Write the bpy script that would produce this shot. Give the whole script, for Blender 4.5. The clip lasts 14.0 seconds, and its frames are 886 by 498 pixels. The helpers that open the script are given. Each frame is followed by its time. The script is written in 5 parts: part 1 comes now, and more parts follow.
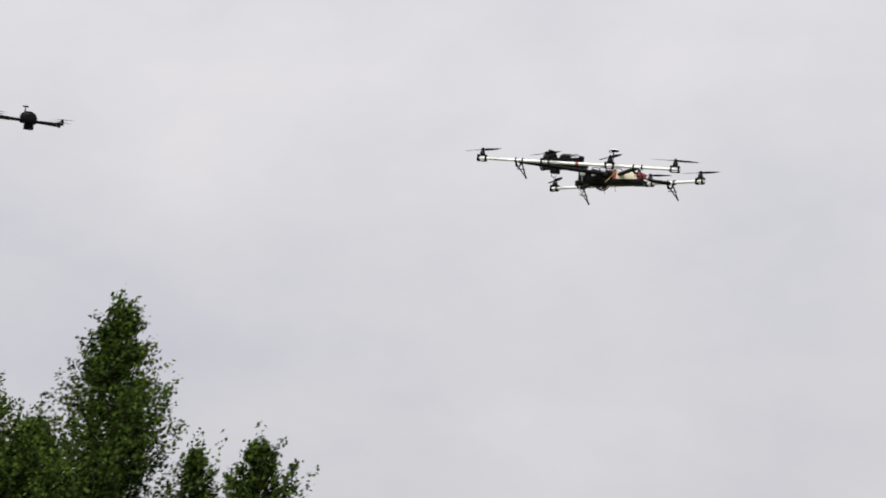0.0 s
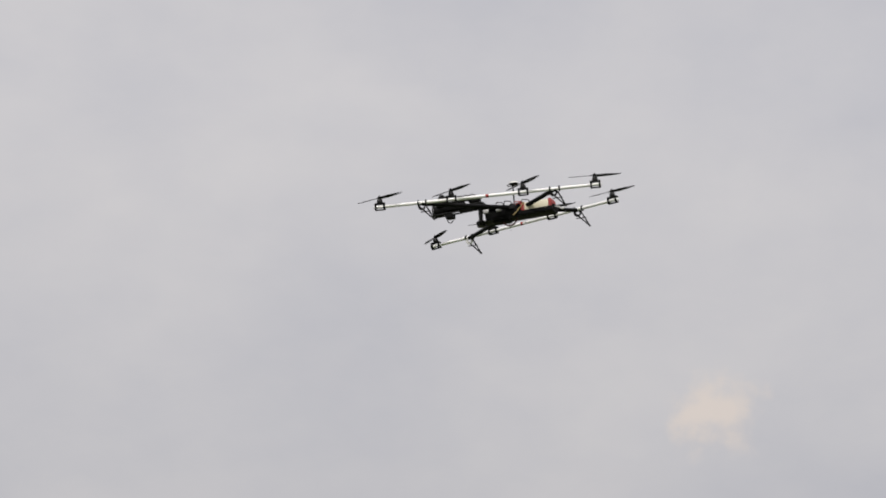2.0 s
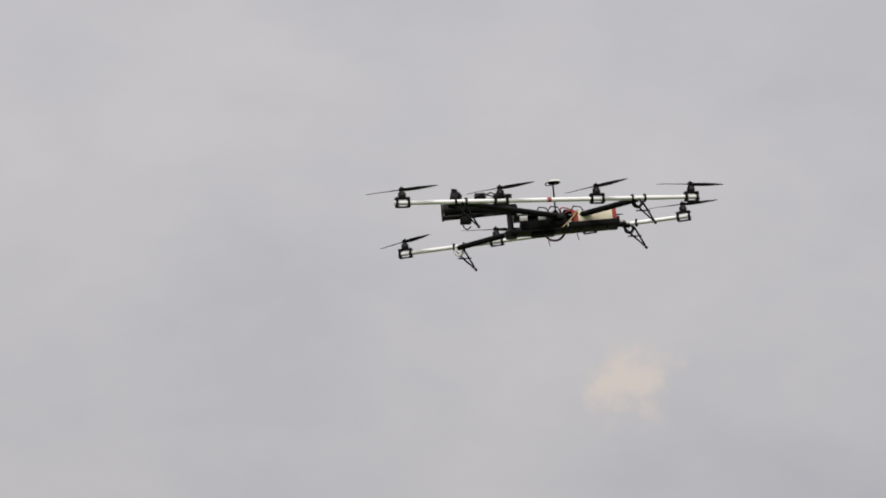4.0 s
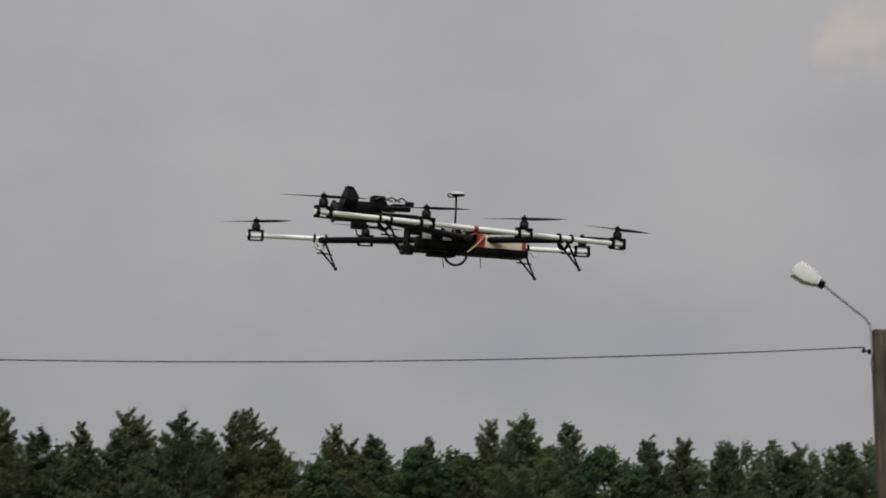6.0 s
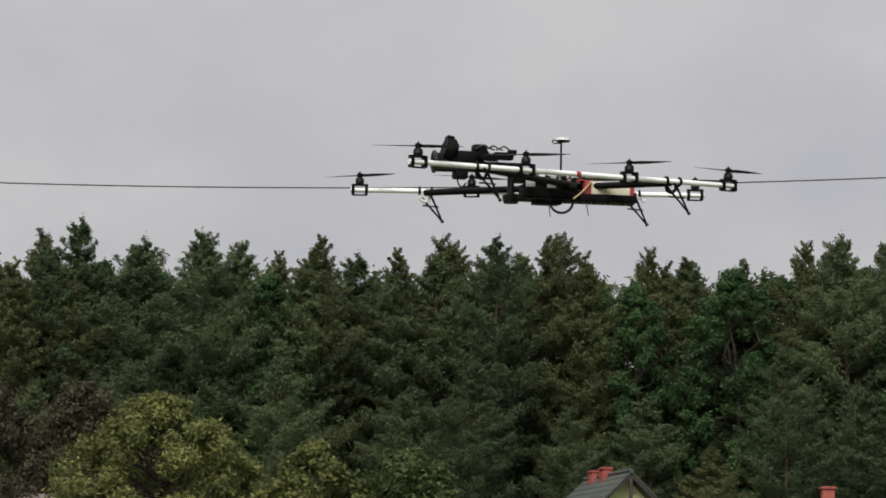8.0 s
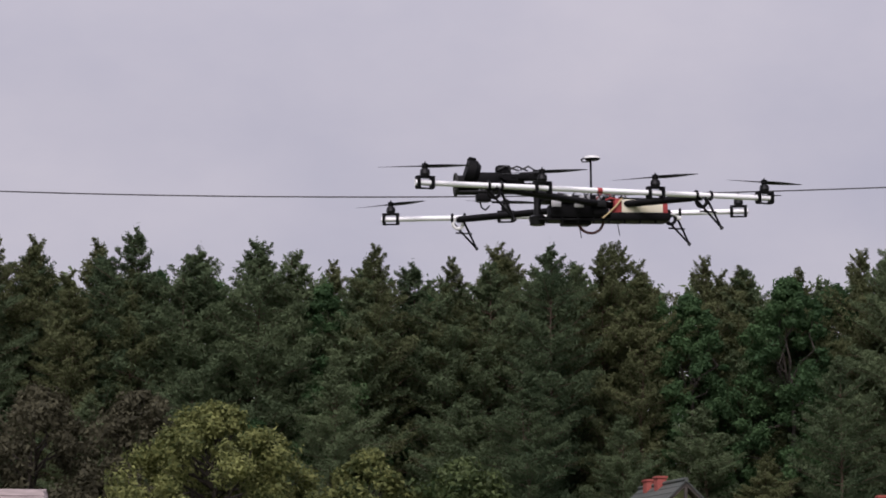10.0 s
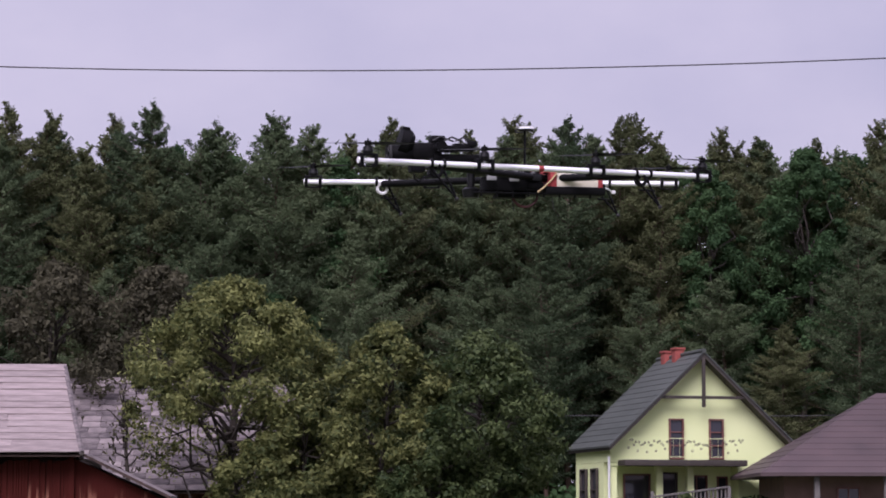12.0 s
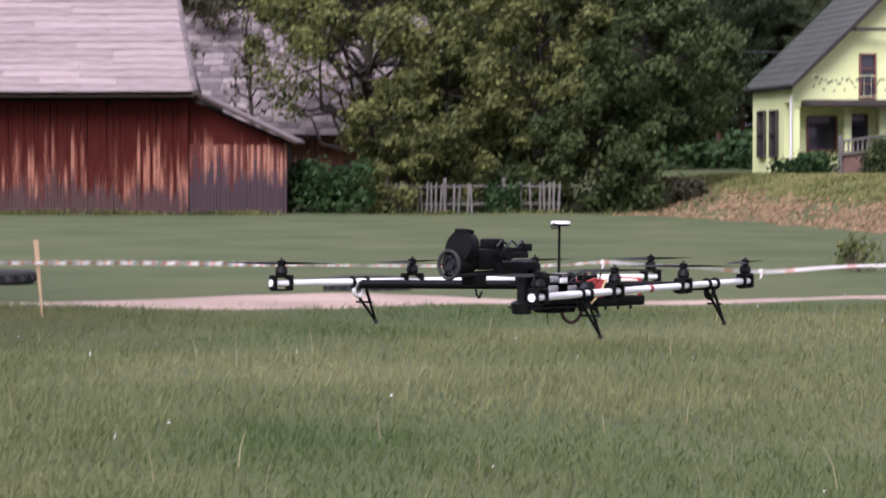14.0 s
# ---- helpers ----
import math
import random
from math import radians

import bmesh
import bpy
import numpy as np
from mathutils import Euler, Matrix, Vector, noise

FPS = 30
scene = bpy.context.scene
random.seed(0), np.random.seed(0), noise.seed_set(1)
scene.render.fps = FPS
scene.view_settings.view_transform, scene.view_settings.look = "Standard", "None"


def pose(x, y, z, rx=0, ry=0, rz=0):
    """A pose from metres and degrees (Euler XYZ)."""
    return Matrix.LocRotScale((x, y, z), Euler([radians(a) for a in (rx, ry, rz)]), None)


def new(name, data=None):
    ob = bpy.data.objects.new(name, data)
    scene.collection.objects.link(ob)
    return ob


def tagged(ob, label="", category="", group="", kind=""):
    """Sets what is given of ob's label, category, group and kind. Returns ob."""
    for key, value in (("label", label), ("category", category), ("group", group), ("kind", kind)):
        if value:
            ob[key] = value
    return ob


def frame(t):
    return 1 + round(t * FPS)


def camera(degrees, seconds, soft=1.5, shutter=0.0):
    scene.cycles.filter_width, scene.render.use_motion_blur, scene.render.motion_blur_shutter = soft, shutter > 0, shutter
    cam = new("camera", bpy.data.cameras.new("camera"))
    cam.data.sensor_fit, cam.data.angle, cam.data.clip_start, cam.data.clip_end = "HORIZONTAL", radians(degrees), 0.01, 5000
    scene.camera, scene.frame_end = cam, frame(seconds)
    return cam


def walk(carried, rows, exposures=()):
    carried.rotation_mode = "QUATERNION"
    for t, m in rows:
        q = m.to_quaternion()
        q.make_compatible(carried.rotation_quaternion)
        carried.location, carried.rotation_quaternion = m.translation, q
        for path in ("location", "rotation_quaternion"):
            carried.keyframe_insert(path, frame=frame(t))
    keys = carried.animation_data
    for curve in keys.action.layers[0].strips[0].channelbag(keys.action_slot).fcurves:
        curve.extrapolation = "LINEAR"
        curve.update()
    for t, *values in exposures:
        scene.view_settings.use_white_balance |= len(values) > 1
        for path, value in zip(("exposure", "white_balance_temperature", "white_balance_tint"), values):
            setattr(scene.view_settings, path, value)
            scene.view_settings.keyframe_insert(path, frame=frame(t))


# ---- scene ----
cam = camera(20.0, 14.0, soft=1.8, shutter=0.2)


def aim(x, y, z, yaw, pitch, roll):
    """Camera pose from its place and its heading in degrees."""
    turn = Euler((radians(90 + pitch), 0, 0)).to_matrix()
    turn = Euler((0, 0, radians(yaw))).to_matrix() @ turn @ Euler((0, 0, radians(roll))).to_matrix()
    return Matrix.Translation((x, y, z)) @ turn.to_4x4()


PATH = [
    (0.0, aim(-6.50, -0.70, 1.60, -1.917, 18.969, 0.231)),
    (0.5, aim(-6.50, -0.70, 1.60, -4.653, 20.147, -0.120)),
    (1.0, aim(-6.51, -0.70, 1.60, -7.448, 21.069, -0.048)),
    (1.2, aim(-6.50, -0.70, 1.60, -8.539, 21.334, -0.005)),
    (1.5, aim(-6.37, -0.69, 1.60, -10.001, 21.225, 0.000)),
    (1.8, aim(-6.02, -0.65, 1.60, -11.646, 21.148, 0.000)),
    (2.0, aim(-5.69, -0.61, 1.60, -12.241, 21.231, 0.000)),
    (2.1, aim(-5.48, -0.59, 1.60, -12.393, 21.238, 0.000)),
    (4.3, aim(-0.34, -0.04, 1.60, -14.290, 20.251, 0.000)),
    (4.5, aim(-0.10, -0.01, 1.60, -14.211, 20.034, 0.000)),
    (4.7, aim(-0.01, -0.00, 1.60, -13.898, 19.578, 0.000)),
    (5.0, aim(-0.00, -0.00, 1.60, -13.050, 18.131, 0.000)),
    (5.5, aim(-0.00, -0.00, 1.60, -11.305, 15.238, -0.003)),
    (6.0, aim(-0.00, -0.00, 1.60, -8.899, 12.853, -0.186)),
    (6.2, aim(-0.00, -0.00, 1.60, -7.490, 11.973, -0.008)),
    (6.5, aim(-0.00, -0.00, 1.60, -5.444, 10.941, -0.418)),
    (7.0, aim(-0.00, -0.00, 1.60, -2.884, 9.439, -0.019)),
    (7.5, aim(-0.00, -0.00, 1.60, -2.062, 8.907, 0.198)),
    (8.0, aim(-0.00, -0.00, 1.60, -1.664, 8.834, 0.293)),
    (10.5, aim(-0.00, -0.00, 1.60, -0.207, 9.053, 0.200)),
    (11.0, aim(-0.00, -0.00, 1.60, -0.107, 7.749, -0.007)),
    (11.5, aim(-0.00, -0.00, 1.60, -0.059, 6.671, -0.010)),
    (12.0, aim(-0.00, -0.00, 1.60, -0.027, 6.140, 0.037)),
    (12.5, aim(-0.00, -0.00, 1.60, -0.000, 6.058, 0.006)),
    (13.0, aim(0.00, 4.91, 1.60, 0.684, 5.289, -0.005)),
    (13.2, aim(0.00, 7.31, 1.60, 1.154, 4.309, 0.061)),
    (13.4, aim(0.00, 9.69, 1.60, 1.776, 3.089, -0.092)),
    (13.5, aim(0.00, 10.23, 1.60, 2.081, 2.581, -0.017)),
    (13.6, aim(0.00, 11.28, 1.60, 2.417, 1.713, -0.172)),
    (13.8, aim(0.00, 11.95, 1.60, 3.048, 0.081, -0.125)),
    (14.0, aim(0.00, 11.59, 1.60, 3.632, -1.878, -0.014)),
]

# the second drone climbs away and hovers out of sight
FAR_ROWS = [
    (0.0, pose(-11.600, 34.8, 15.76, 19, 3, 12)),
    (0.4, pose(-11.150, 34.7, 16.75, 19, 3, 12)),
    (1.5, pose(-10.100, 34.7, 18.5, 19, 3, 12)),
    (4.0, pose(-10.100, 34.7, 23.0, 2, 0, 10)),
    (14.0, pose(-10.100, 34.7, 26.0, 2, 0, 10)),
]

OCTO_ROWS = [
    (0.0, pose(-4.989, 14.257, 7.262, -5.7, -11.3, 147.3)),
    (0.5, pose(-4.368, 13.086, 7.208, -6.3, -8.7, 144.4)),
    (1.0, pose(-4.239, 12.491, 7.089, -6.9, -2.7, 145.9)),
    (1.5, pose(-3.553, 12.992, 7.357, -5.7, 0.7, 146.4)),
    (2.0, pose(-2.406, 12.787, 7.205, -6.1, 2.2, 147.3)),
    (4.5, pose(2.356, 9.036, 5.011, -7.6, 5.1, 169.4)),
    (5.0, pose(2.132, 8.902, 4.577, -6.8, 5.6, 173.0)),
    (5.5, pose(1.837, 8.964, 4.256, -7.9, 2.2, 180.3)),
    (6.0, pose(1.424, 9.004, 3.728, -7.6, -0.1, 189.9)),
    (6.5, pose(1.136, 9.020, 3.276, -6.6, -0.3, 194.5)),
    (7.0, pose(0.912, 9.068, 3.046, -5.0, -0.2, 195.9)),
    (7.5, pose(0.771, 9.032, 3.105, -4.5, -0.0, 194.0)),
    (8.0, pose(0.655, 8.963, 3.237, -4.0, 0.4, 192.3)),
    (10.5, pose(0.511, 8.627, 3.046, -2.1, 1.3, 187.2)),
    (11.0, pose(0.445, 8.729, 2.908, -2.8, 0.7, 187.8)),
    (11.5, pose(0.356, 8.573, 2.863, -3.7, 0.8, 190.4)),
    (12.0, pose(0.250, 8.514, 2.767, -3.3, 0.5, 193.5)),
    (12.5, pose(0.180, 8.486, 2.631, -1.8, 1.1, 198.0)),
    (13.0, pose(0.085, 12.881, 2.276, -2.1, 1.4, 209.1)),
    (13.2, pose(0.055, 14.978, 2.095, -2.2, 1.3, 213.9)),
    (13.4, pose(0.007, 17.057, 1.896, -2.4, 1.1, 218.6)),
    (13.5, pose(-0.015, 17.461, 1.815, -2.5, 1.1, 221.0)),
    (13.6, pose(-0.042, 18.461, 1.706, -2.1, 0.7, 222.7)),
    (13.8, pose(-0.088, 19.033, 1.507, -1.2, 0.1, 226.1)),
    (14.0, pose(-0.119, 18.564, 1.274, -0.3, -0.5, 229.5)),
]

EXPOSURES = [
    (0.0, 0.50, 6400, 11), (1.5, 0.26, 6450, 11), (4.4, 0.02, 6500, 11), (5.0, -0.12, 6500, 10), (6.5, -0.30, 6500, 10),
    (7.5, 0.08, 6500, 10), (8.2, 0.27, 6500, 10), (10.5, 0.22, 5980, 28), (12.5, 0.48, 5750, 36), (13.0, 0.60, 5850, 33), (13.2, 0.68, 5850, 32), (13.5, 0.80, 5850, 32), (14.0, 0.84, 5850, 31),
]
walk(cam, PATH, EXPOSURES)

# ---- world and light ----
SUN_EL, SUN_AZ = 50.0, 197.0   # degrees; azimuth clockwise from +y


def build_world():
    world = bpy.data.worlds.new("sky")
    scene.world = world
    world.use_nodes = True
    nt = world.node_tree
    nt.nodes.clear()
    n, ln = nt.nodes.new, nt.links.new
    out, bg = n("ShaderNodeOutputWorld"), n("ShaderNodeBackground")
    sky = n("ShaderNodeTexSky")
    sky.sky_type, sky.sun_disc = "NISHITA", False
    sky.sun_elevation, sky.sun_rotation = radians(SUN_EL), radians(SUN_AZ)
    sky.dust_density = 4.0
    dim = n("ShaderNodeVectorMath")
    dim.operation = "SCALE"
    dim.inputs["Scale"].default_value = 0.09
    ln(sky.outputs["Color"], dim.inputs[0])
    co = n("ShaderNodeTexCoord")
    # broad stratus sheet: soft noise stretched along the horizon
    mp = n("ShaderNodeMapping")
    mp.inputs["Scale"].default_value = (1.0, 1.0, 1.7)
    ln(co.outputs["Generated"], mp.inputs["Vector"])
    nz = n("ShaderNodeTexNoise")
    nz.inputs["Scale"].default_value, nz.inputs["Detail"].default_value, nz.inputs["Roughness"].default_value = 5.0, 6.0, 0.55
    ln(mp.outputs["Vector"], nz.inputs["Vector"])
    rp = n("ShaderNodeValToRGB")
    rp.color_ramp.elements[0].position, rp.color_ramp.elements[1].position = 0.32, 0.70
    rp.color_ramp.elements[0].color = (0.430, 0.43, 0.458, 1)
    rp.color_ramp.elements[1].color = (0.550, 0.533, 0.528, 1)
    ln(nz.outputs["Fac"], rp.inputs["Fac"])
    mix = n("ShaderNodeMix")
    mix.data_type = "RGBA"
    mix.inputs["Factor"].default_value = 0.93
    ln(dim.outputs[0], mix.inputs[6])
    # the cloud sheet thickens towards the horizon
    sep, grade, sheet = n("ShaderNodeSeparateXYZ"), n("ShaderNodeMapRange"), n("ShaderNodeVectorMath")
    ln(co.outputs["Generated"], sep.inputs[0])
    ln(sep.outputs["Z"], grade.inputs["Value"])
    grade.inputs["From Min"].default_value, grade.inputs["From Max"].default_value = 0.21, 0.42
    grade.inputs["To Min"].default_value, grade.inputs["To Max"].default_value = 0.92, 1.07
    sheet.operation = "SCALE"
    ln(rp.outputs["Color"], sheet.inputs[0])
    ln(grade.outputs["Result"], sheet.inputs["Scale"])
    ln(sheet.outputs[0], mix.inputs[7])
    # one small sunlit cumulus low in the sheet
    az, el = radians(18.62), radians(17.33)
    toward = (math.sin(az) * math.cos(el), math.cos(az) * math.cos(el), math.sin(el))
    wob = n("ShaderNodeTexNoise")
    wob.inputs["Scale"].default_value, wob.inputs["Detail"].default_value = 62.0, 6.0
    ln(co.outputs["Generated"], wob.inputs["Vector"])
    off = n("ShaderNodeVectorMath")
    off.operation = "MULTIPLY_ADD"
    ln(wob.outputs["Color"], off.inputs[0])
    off.inputs[1].default_value = (0.036, 0.036, 0.036)
    ln(co.outputs["Generated"], off.inputs[2])
    dist = n("ShaderNodeVectorMath")
    dist.operation = "DISTANCE"
    ln(off.outputs[0], dist.inputs[0])
    dist.inputs[1].default_value = tuple(v + 0.018 for v in toward)
    puff = n("ShaderNodeMapRange")
    puff.interpolation_type = "SMOOTHERSTEP"
    puff.inputs["From Min"].default_value, puff.inputs["From Max"].default_value = 0.0215, 0.004
    puff.inputs["To Min"].default_value, puff.inputs["To Max"].default_value = 0.0, 0.60
    ln(dist.outputs["Value"], puff.inputs["Value"])
    cum = n("ShaderNodeMix")
    cum.data_type = "RGBA"
    ln(puff.outputs["Result"], cum.inputs["Factor"])
    ln(mix.outputs[2], cum.inputs[6])
    cum.inputs[7].default_value = (0.66, 0.57, 0.49, 1)
    ln(cum.outputs[2], bg.inputs["Color"])
    bg.inputs["Strength"].default_value = 1.0
    ln(bg.outputs[0], out.inputs["Surface"])


build_world()
sun_data = bpy.data.lights.new("sun", "SUN")
sun_data.energy, sun_data.angle, sun_data.color = 3.0, radians(38), (1.0, 0.95, 0.88)
sun = new("sun", sun_data)
sun.rotation_euler = Euler((radians(90 - SUN_EL), 0, radians(180 - SUN_AZ)))


# ---- materials ----
def material(name, dark, light, rough=0.7, metal=0.0, scale=6.0, fine=60.0, bump=0.15, stretch=(1, 1, 1), vary=0.0, coat=0.0, island=0.0, soft=0.0, gloss=0.5, spread=1.7):
    """A surface of two colours mixed by broad and fine noise in object space, with fine relief.
    vary: how much single pieces differ; island: how much joined leaves or blades differ; soft: light let through."""
    m = bpy.data.materials.new(name)
    m.use_nodes = True
    nt = m.node_tree
    n, ln = nt.nodes.new, nt.links.new
    bsdf = nt.nodes["Principled BSDF"]
    co = n("ShaderNodeTexCoord")
    mp = n("ShaderNodeMapping")
    mp.inputs["Scale"].default_value = stretch
    ln(co.outputs["Object"], mp.inputs["Vector"])
    a, b = n("ShaderNodeTexNoise"), n("ShaderNodeTexNoise")
    a.inputs["Scale"].default_value, a.inputs["Detail"].default_value = scale, 4
    b.inputs["Scale"].default_value, b.inputs["Detail"].default_value = fine, 3
    ln(mp.outputs["Vector"], a.inputs["Vector"])
    ln(mp.outputs["Vector"], b.inputs["Vector"])
    fac = n("ShaderNodeMath")
    fac.operation = "MULTIPLY_ADD"
    fac.inputs[1].default_value = 0.35
    ln(b.outputs["Fac"], fac.inputs[0])
    low = n("ShaderNodeMath")
    low.operation = "MULTIPLY_ADD"
    low.inputs[1].default_value, low.inputs[2].default_value = spread, 0.3 - spread / 2
    ln(a.outputs["Fac"], low.inputs[0])
    ln(low.outputs[0], fac.inputs[2])
    last = fac
    for amount, node, sock in ((vary, "ShaderNodeObjectInfo", "Random"), (island, "ShaderNodeNewGeometry", "Random Per Island")):
        if amount:
            src, add = n(node), n("ShaderNodeMath")
            add.operation = "MULTIPLY_ADD"
            cen = n("ShaderNodeMath")
            cen.operation = "SUBTRACT"
            cen.inputs[1].default_value = 0.5
            ln(src.outputs[sock], cen.inputs[0])
            ln(cen.outputs[0], add.inputs[0])
            add.inputs[1].default_value = amount
            ln(last.outputs[0], add.inputs[2])
            last = add
    last.use_clamp = True
    mix = n("ShaderNodeMix")
    mix.data_type = "RGBA"
    ln(last.outputs[0], mix.inputs["Factor"])
    mix.inputs[6].default_value, mix.inputs[7].default_value = (*dark, 1), (*light, 1)
    ln(mix.outputs[2], bsdf.inputs["Base Color"])
    rr = n("ShaderNodeMapRange")
    rr.inputs["To Min"].default_value, rr.inputs["To Max"].default_value = max(0.05, rough - 0.12), min(1.0, rough + 0.12)
    ln(a.outputs["Fac"], rr.inputs["Value"])
    ln(rr.outputs["Result"], bsdf.inputs["Roughness"])
    bsdf.inputs["Metallic"].default_value = metal
    bsdf.inputs["Coat Weight"].default_value = coat
    bsdf.inputs["Specular IOR Level"].default_value = gloss
    if bump:
        bp = n("ShaderNodeBump")
        bp.inputs["Strength"].default_value, bp.inputs["Distance"].default_value = bump, 0.01
        ln(b.outputs["Fac"], bp.inputs["Height"])
        ln(bp.outputs["Normal"], bsdf.inputs["Normal"])
    if soft:
        tr, both = n("ShaderNodeBsdfTranslucent"), n("ShaderNodeMixShader")
        ln(mix.outputs[2], tr.inputs["Color"])
        both.inputs["Fac"].default_value = soft
        ln(bsdf.outputs[0], both.inputs[1])
        ln(tr.outputs[0], both.inputs[2])
        ln(both.outputs[0], nt.nodes["Material Output"].inputs["Surface"])
    return m


def board_material(name, red, tan, grey, fade_from, fade_to, splash):
    """Old painted boards: red paint that rain has worn to bare tan streaks lower down, grey with splash at the foot."""
    m = bpy.data.materials.new(name)
    m.use_nodes = True
    nt = m.node_tree
    n, ln = nt.nodes.new, nt.links.new
    bsdf = nt.nodes["Principled BSDF"]
    co, info = n("ShaderNodeTexCoord"), n("ShaderNodeObjectInfo")
    sep = n("ShaderNodeSeparateXYZ")
    ln(co.outputs["Object"], sep.inputs[0])

    def noise_of(stretch, scale):
        mp, nz, shift = n("ShaderNodeMapping"), n("ShaderNodeTexNoise"), n("ShaderNodeMath")
        mp.inputs["Scale"].default_value = stretch
        shift.operation, shift.inputs[1].default_value = "MULTIPLY", 37.0
        ln(info.outputs["Random"], shift.inputs[0])
        ln(shift.outputs[0], mp.inputs["Location"])
        ln(co.outputs["Object"], mp.inputs["Vector"])
        nz.inputs["Scale"].default_value, nz.inputs["Detail"].default_value = scale, 4
        ln(mp.outputs["Vector"], nz.inputs["Vector"])
        return nz.outputs["Fac"]

    def sums(a, k, b):
        x = n("ShaderNodeMath")
        x.operation, x.inputs[1].default_value = "MULTIPLY_ADD", k
        ln(a, x.inputs[0])
        if isinstance(b, float):
            x.inputs[2].default_value = b
        else:
            ln(b, x.inputs[2])
        return x.outputs[0]

    def ramp(v, lo, hi):
        x = n("ShaderNodeMapRange")
        x.interpolation_type = "SMOOTHSTEP"
        x.inputs["From Min"].default_value, x.inputs["From Max"].default_value = lo, hi
        ln(v, x.inputs["Value"])
        return x.outputs["Result"]

    def blend(f, a, b):
        x = n("ShaderNodeMix")
        x.data_type = "RGBA"
        ln(f, x.inputs["Factor"])
        for sock, v in ((6, a), (7, b)):
            if isinstance(v, tuple):
                x.inputs[sock].default_value = (*v, 1)
            else:
                ln(v, x.inputs[sock])
        return x.outputs[2]

    grain, patch = noise_of((34, 34, 0.5), 3.0), noise_of((2, 2, 0.7), 1.3)
    dice = n("ShaderNodeTexWhiteNoise")
    dice.noise_dimensions = "1D"
    ln(info.outputs["Random"], dice.inputs["W"])
    single = dice.outputs["Value"]
    height = sums(patch, 1.2, sums(info.outputs["Random"], 1.5, sep.outputs["Z"]))
    worn = ramp(height, fade_from + 1.35, fade_to + 1.35)
    streak = ramp(sums(grain, 1.9, sums(single, 0.7, -0.78)), 0.46, 0.74)
    both = n("ShaderNodeMath")
    both.operation = "MULTIPLY"
    ln(worn, both.inputs[0])
    ln(streak, both.inputs[1])
    paint = blend(grain, tuple(c * 0.55 for c in red), red)
    body = blend(both.outputs[0], paint, tan)
    foot = ramp(sums(patch, 2.2, sums(info.outputs["Random"], 0.5, sep.outputs["Z"])), splash + 1.75, splash + 0.95)
    ln(blend(foot, body, blend(grain, tuple(c * 0.6 for c in grey), grey)), bsdf.inputs["Base Color"])
    bsdf.inputs["Roughness"].default_value = 0.88
    bsdf.inputs["Specular IOR Level"].default_value = 0.12
    bp = n("ShaderNodeBump")
    bp.inputs["Strength"].default_value, bp.inputs["Distance"].default_value = 0.4, 0.01
    ln(grain, bp.inputs["Height"])
    ln(bp.outputs["Normal"], bsdf.inputs["Normal"])
    return m


def glass_material(name, tint, rough=0.05):
    m = bpy.data.materials.new(name)
    m.use_nodes = True
    b = m.node_tree.nodes["Principled BSDF"]
    b.inputs["Base Color"].default_value = (*tint, 1)
    b.inputs["Roughness"].default_value = rough
    b.inputs["Specular IOR Level"].default_value = 0.6
    return m


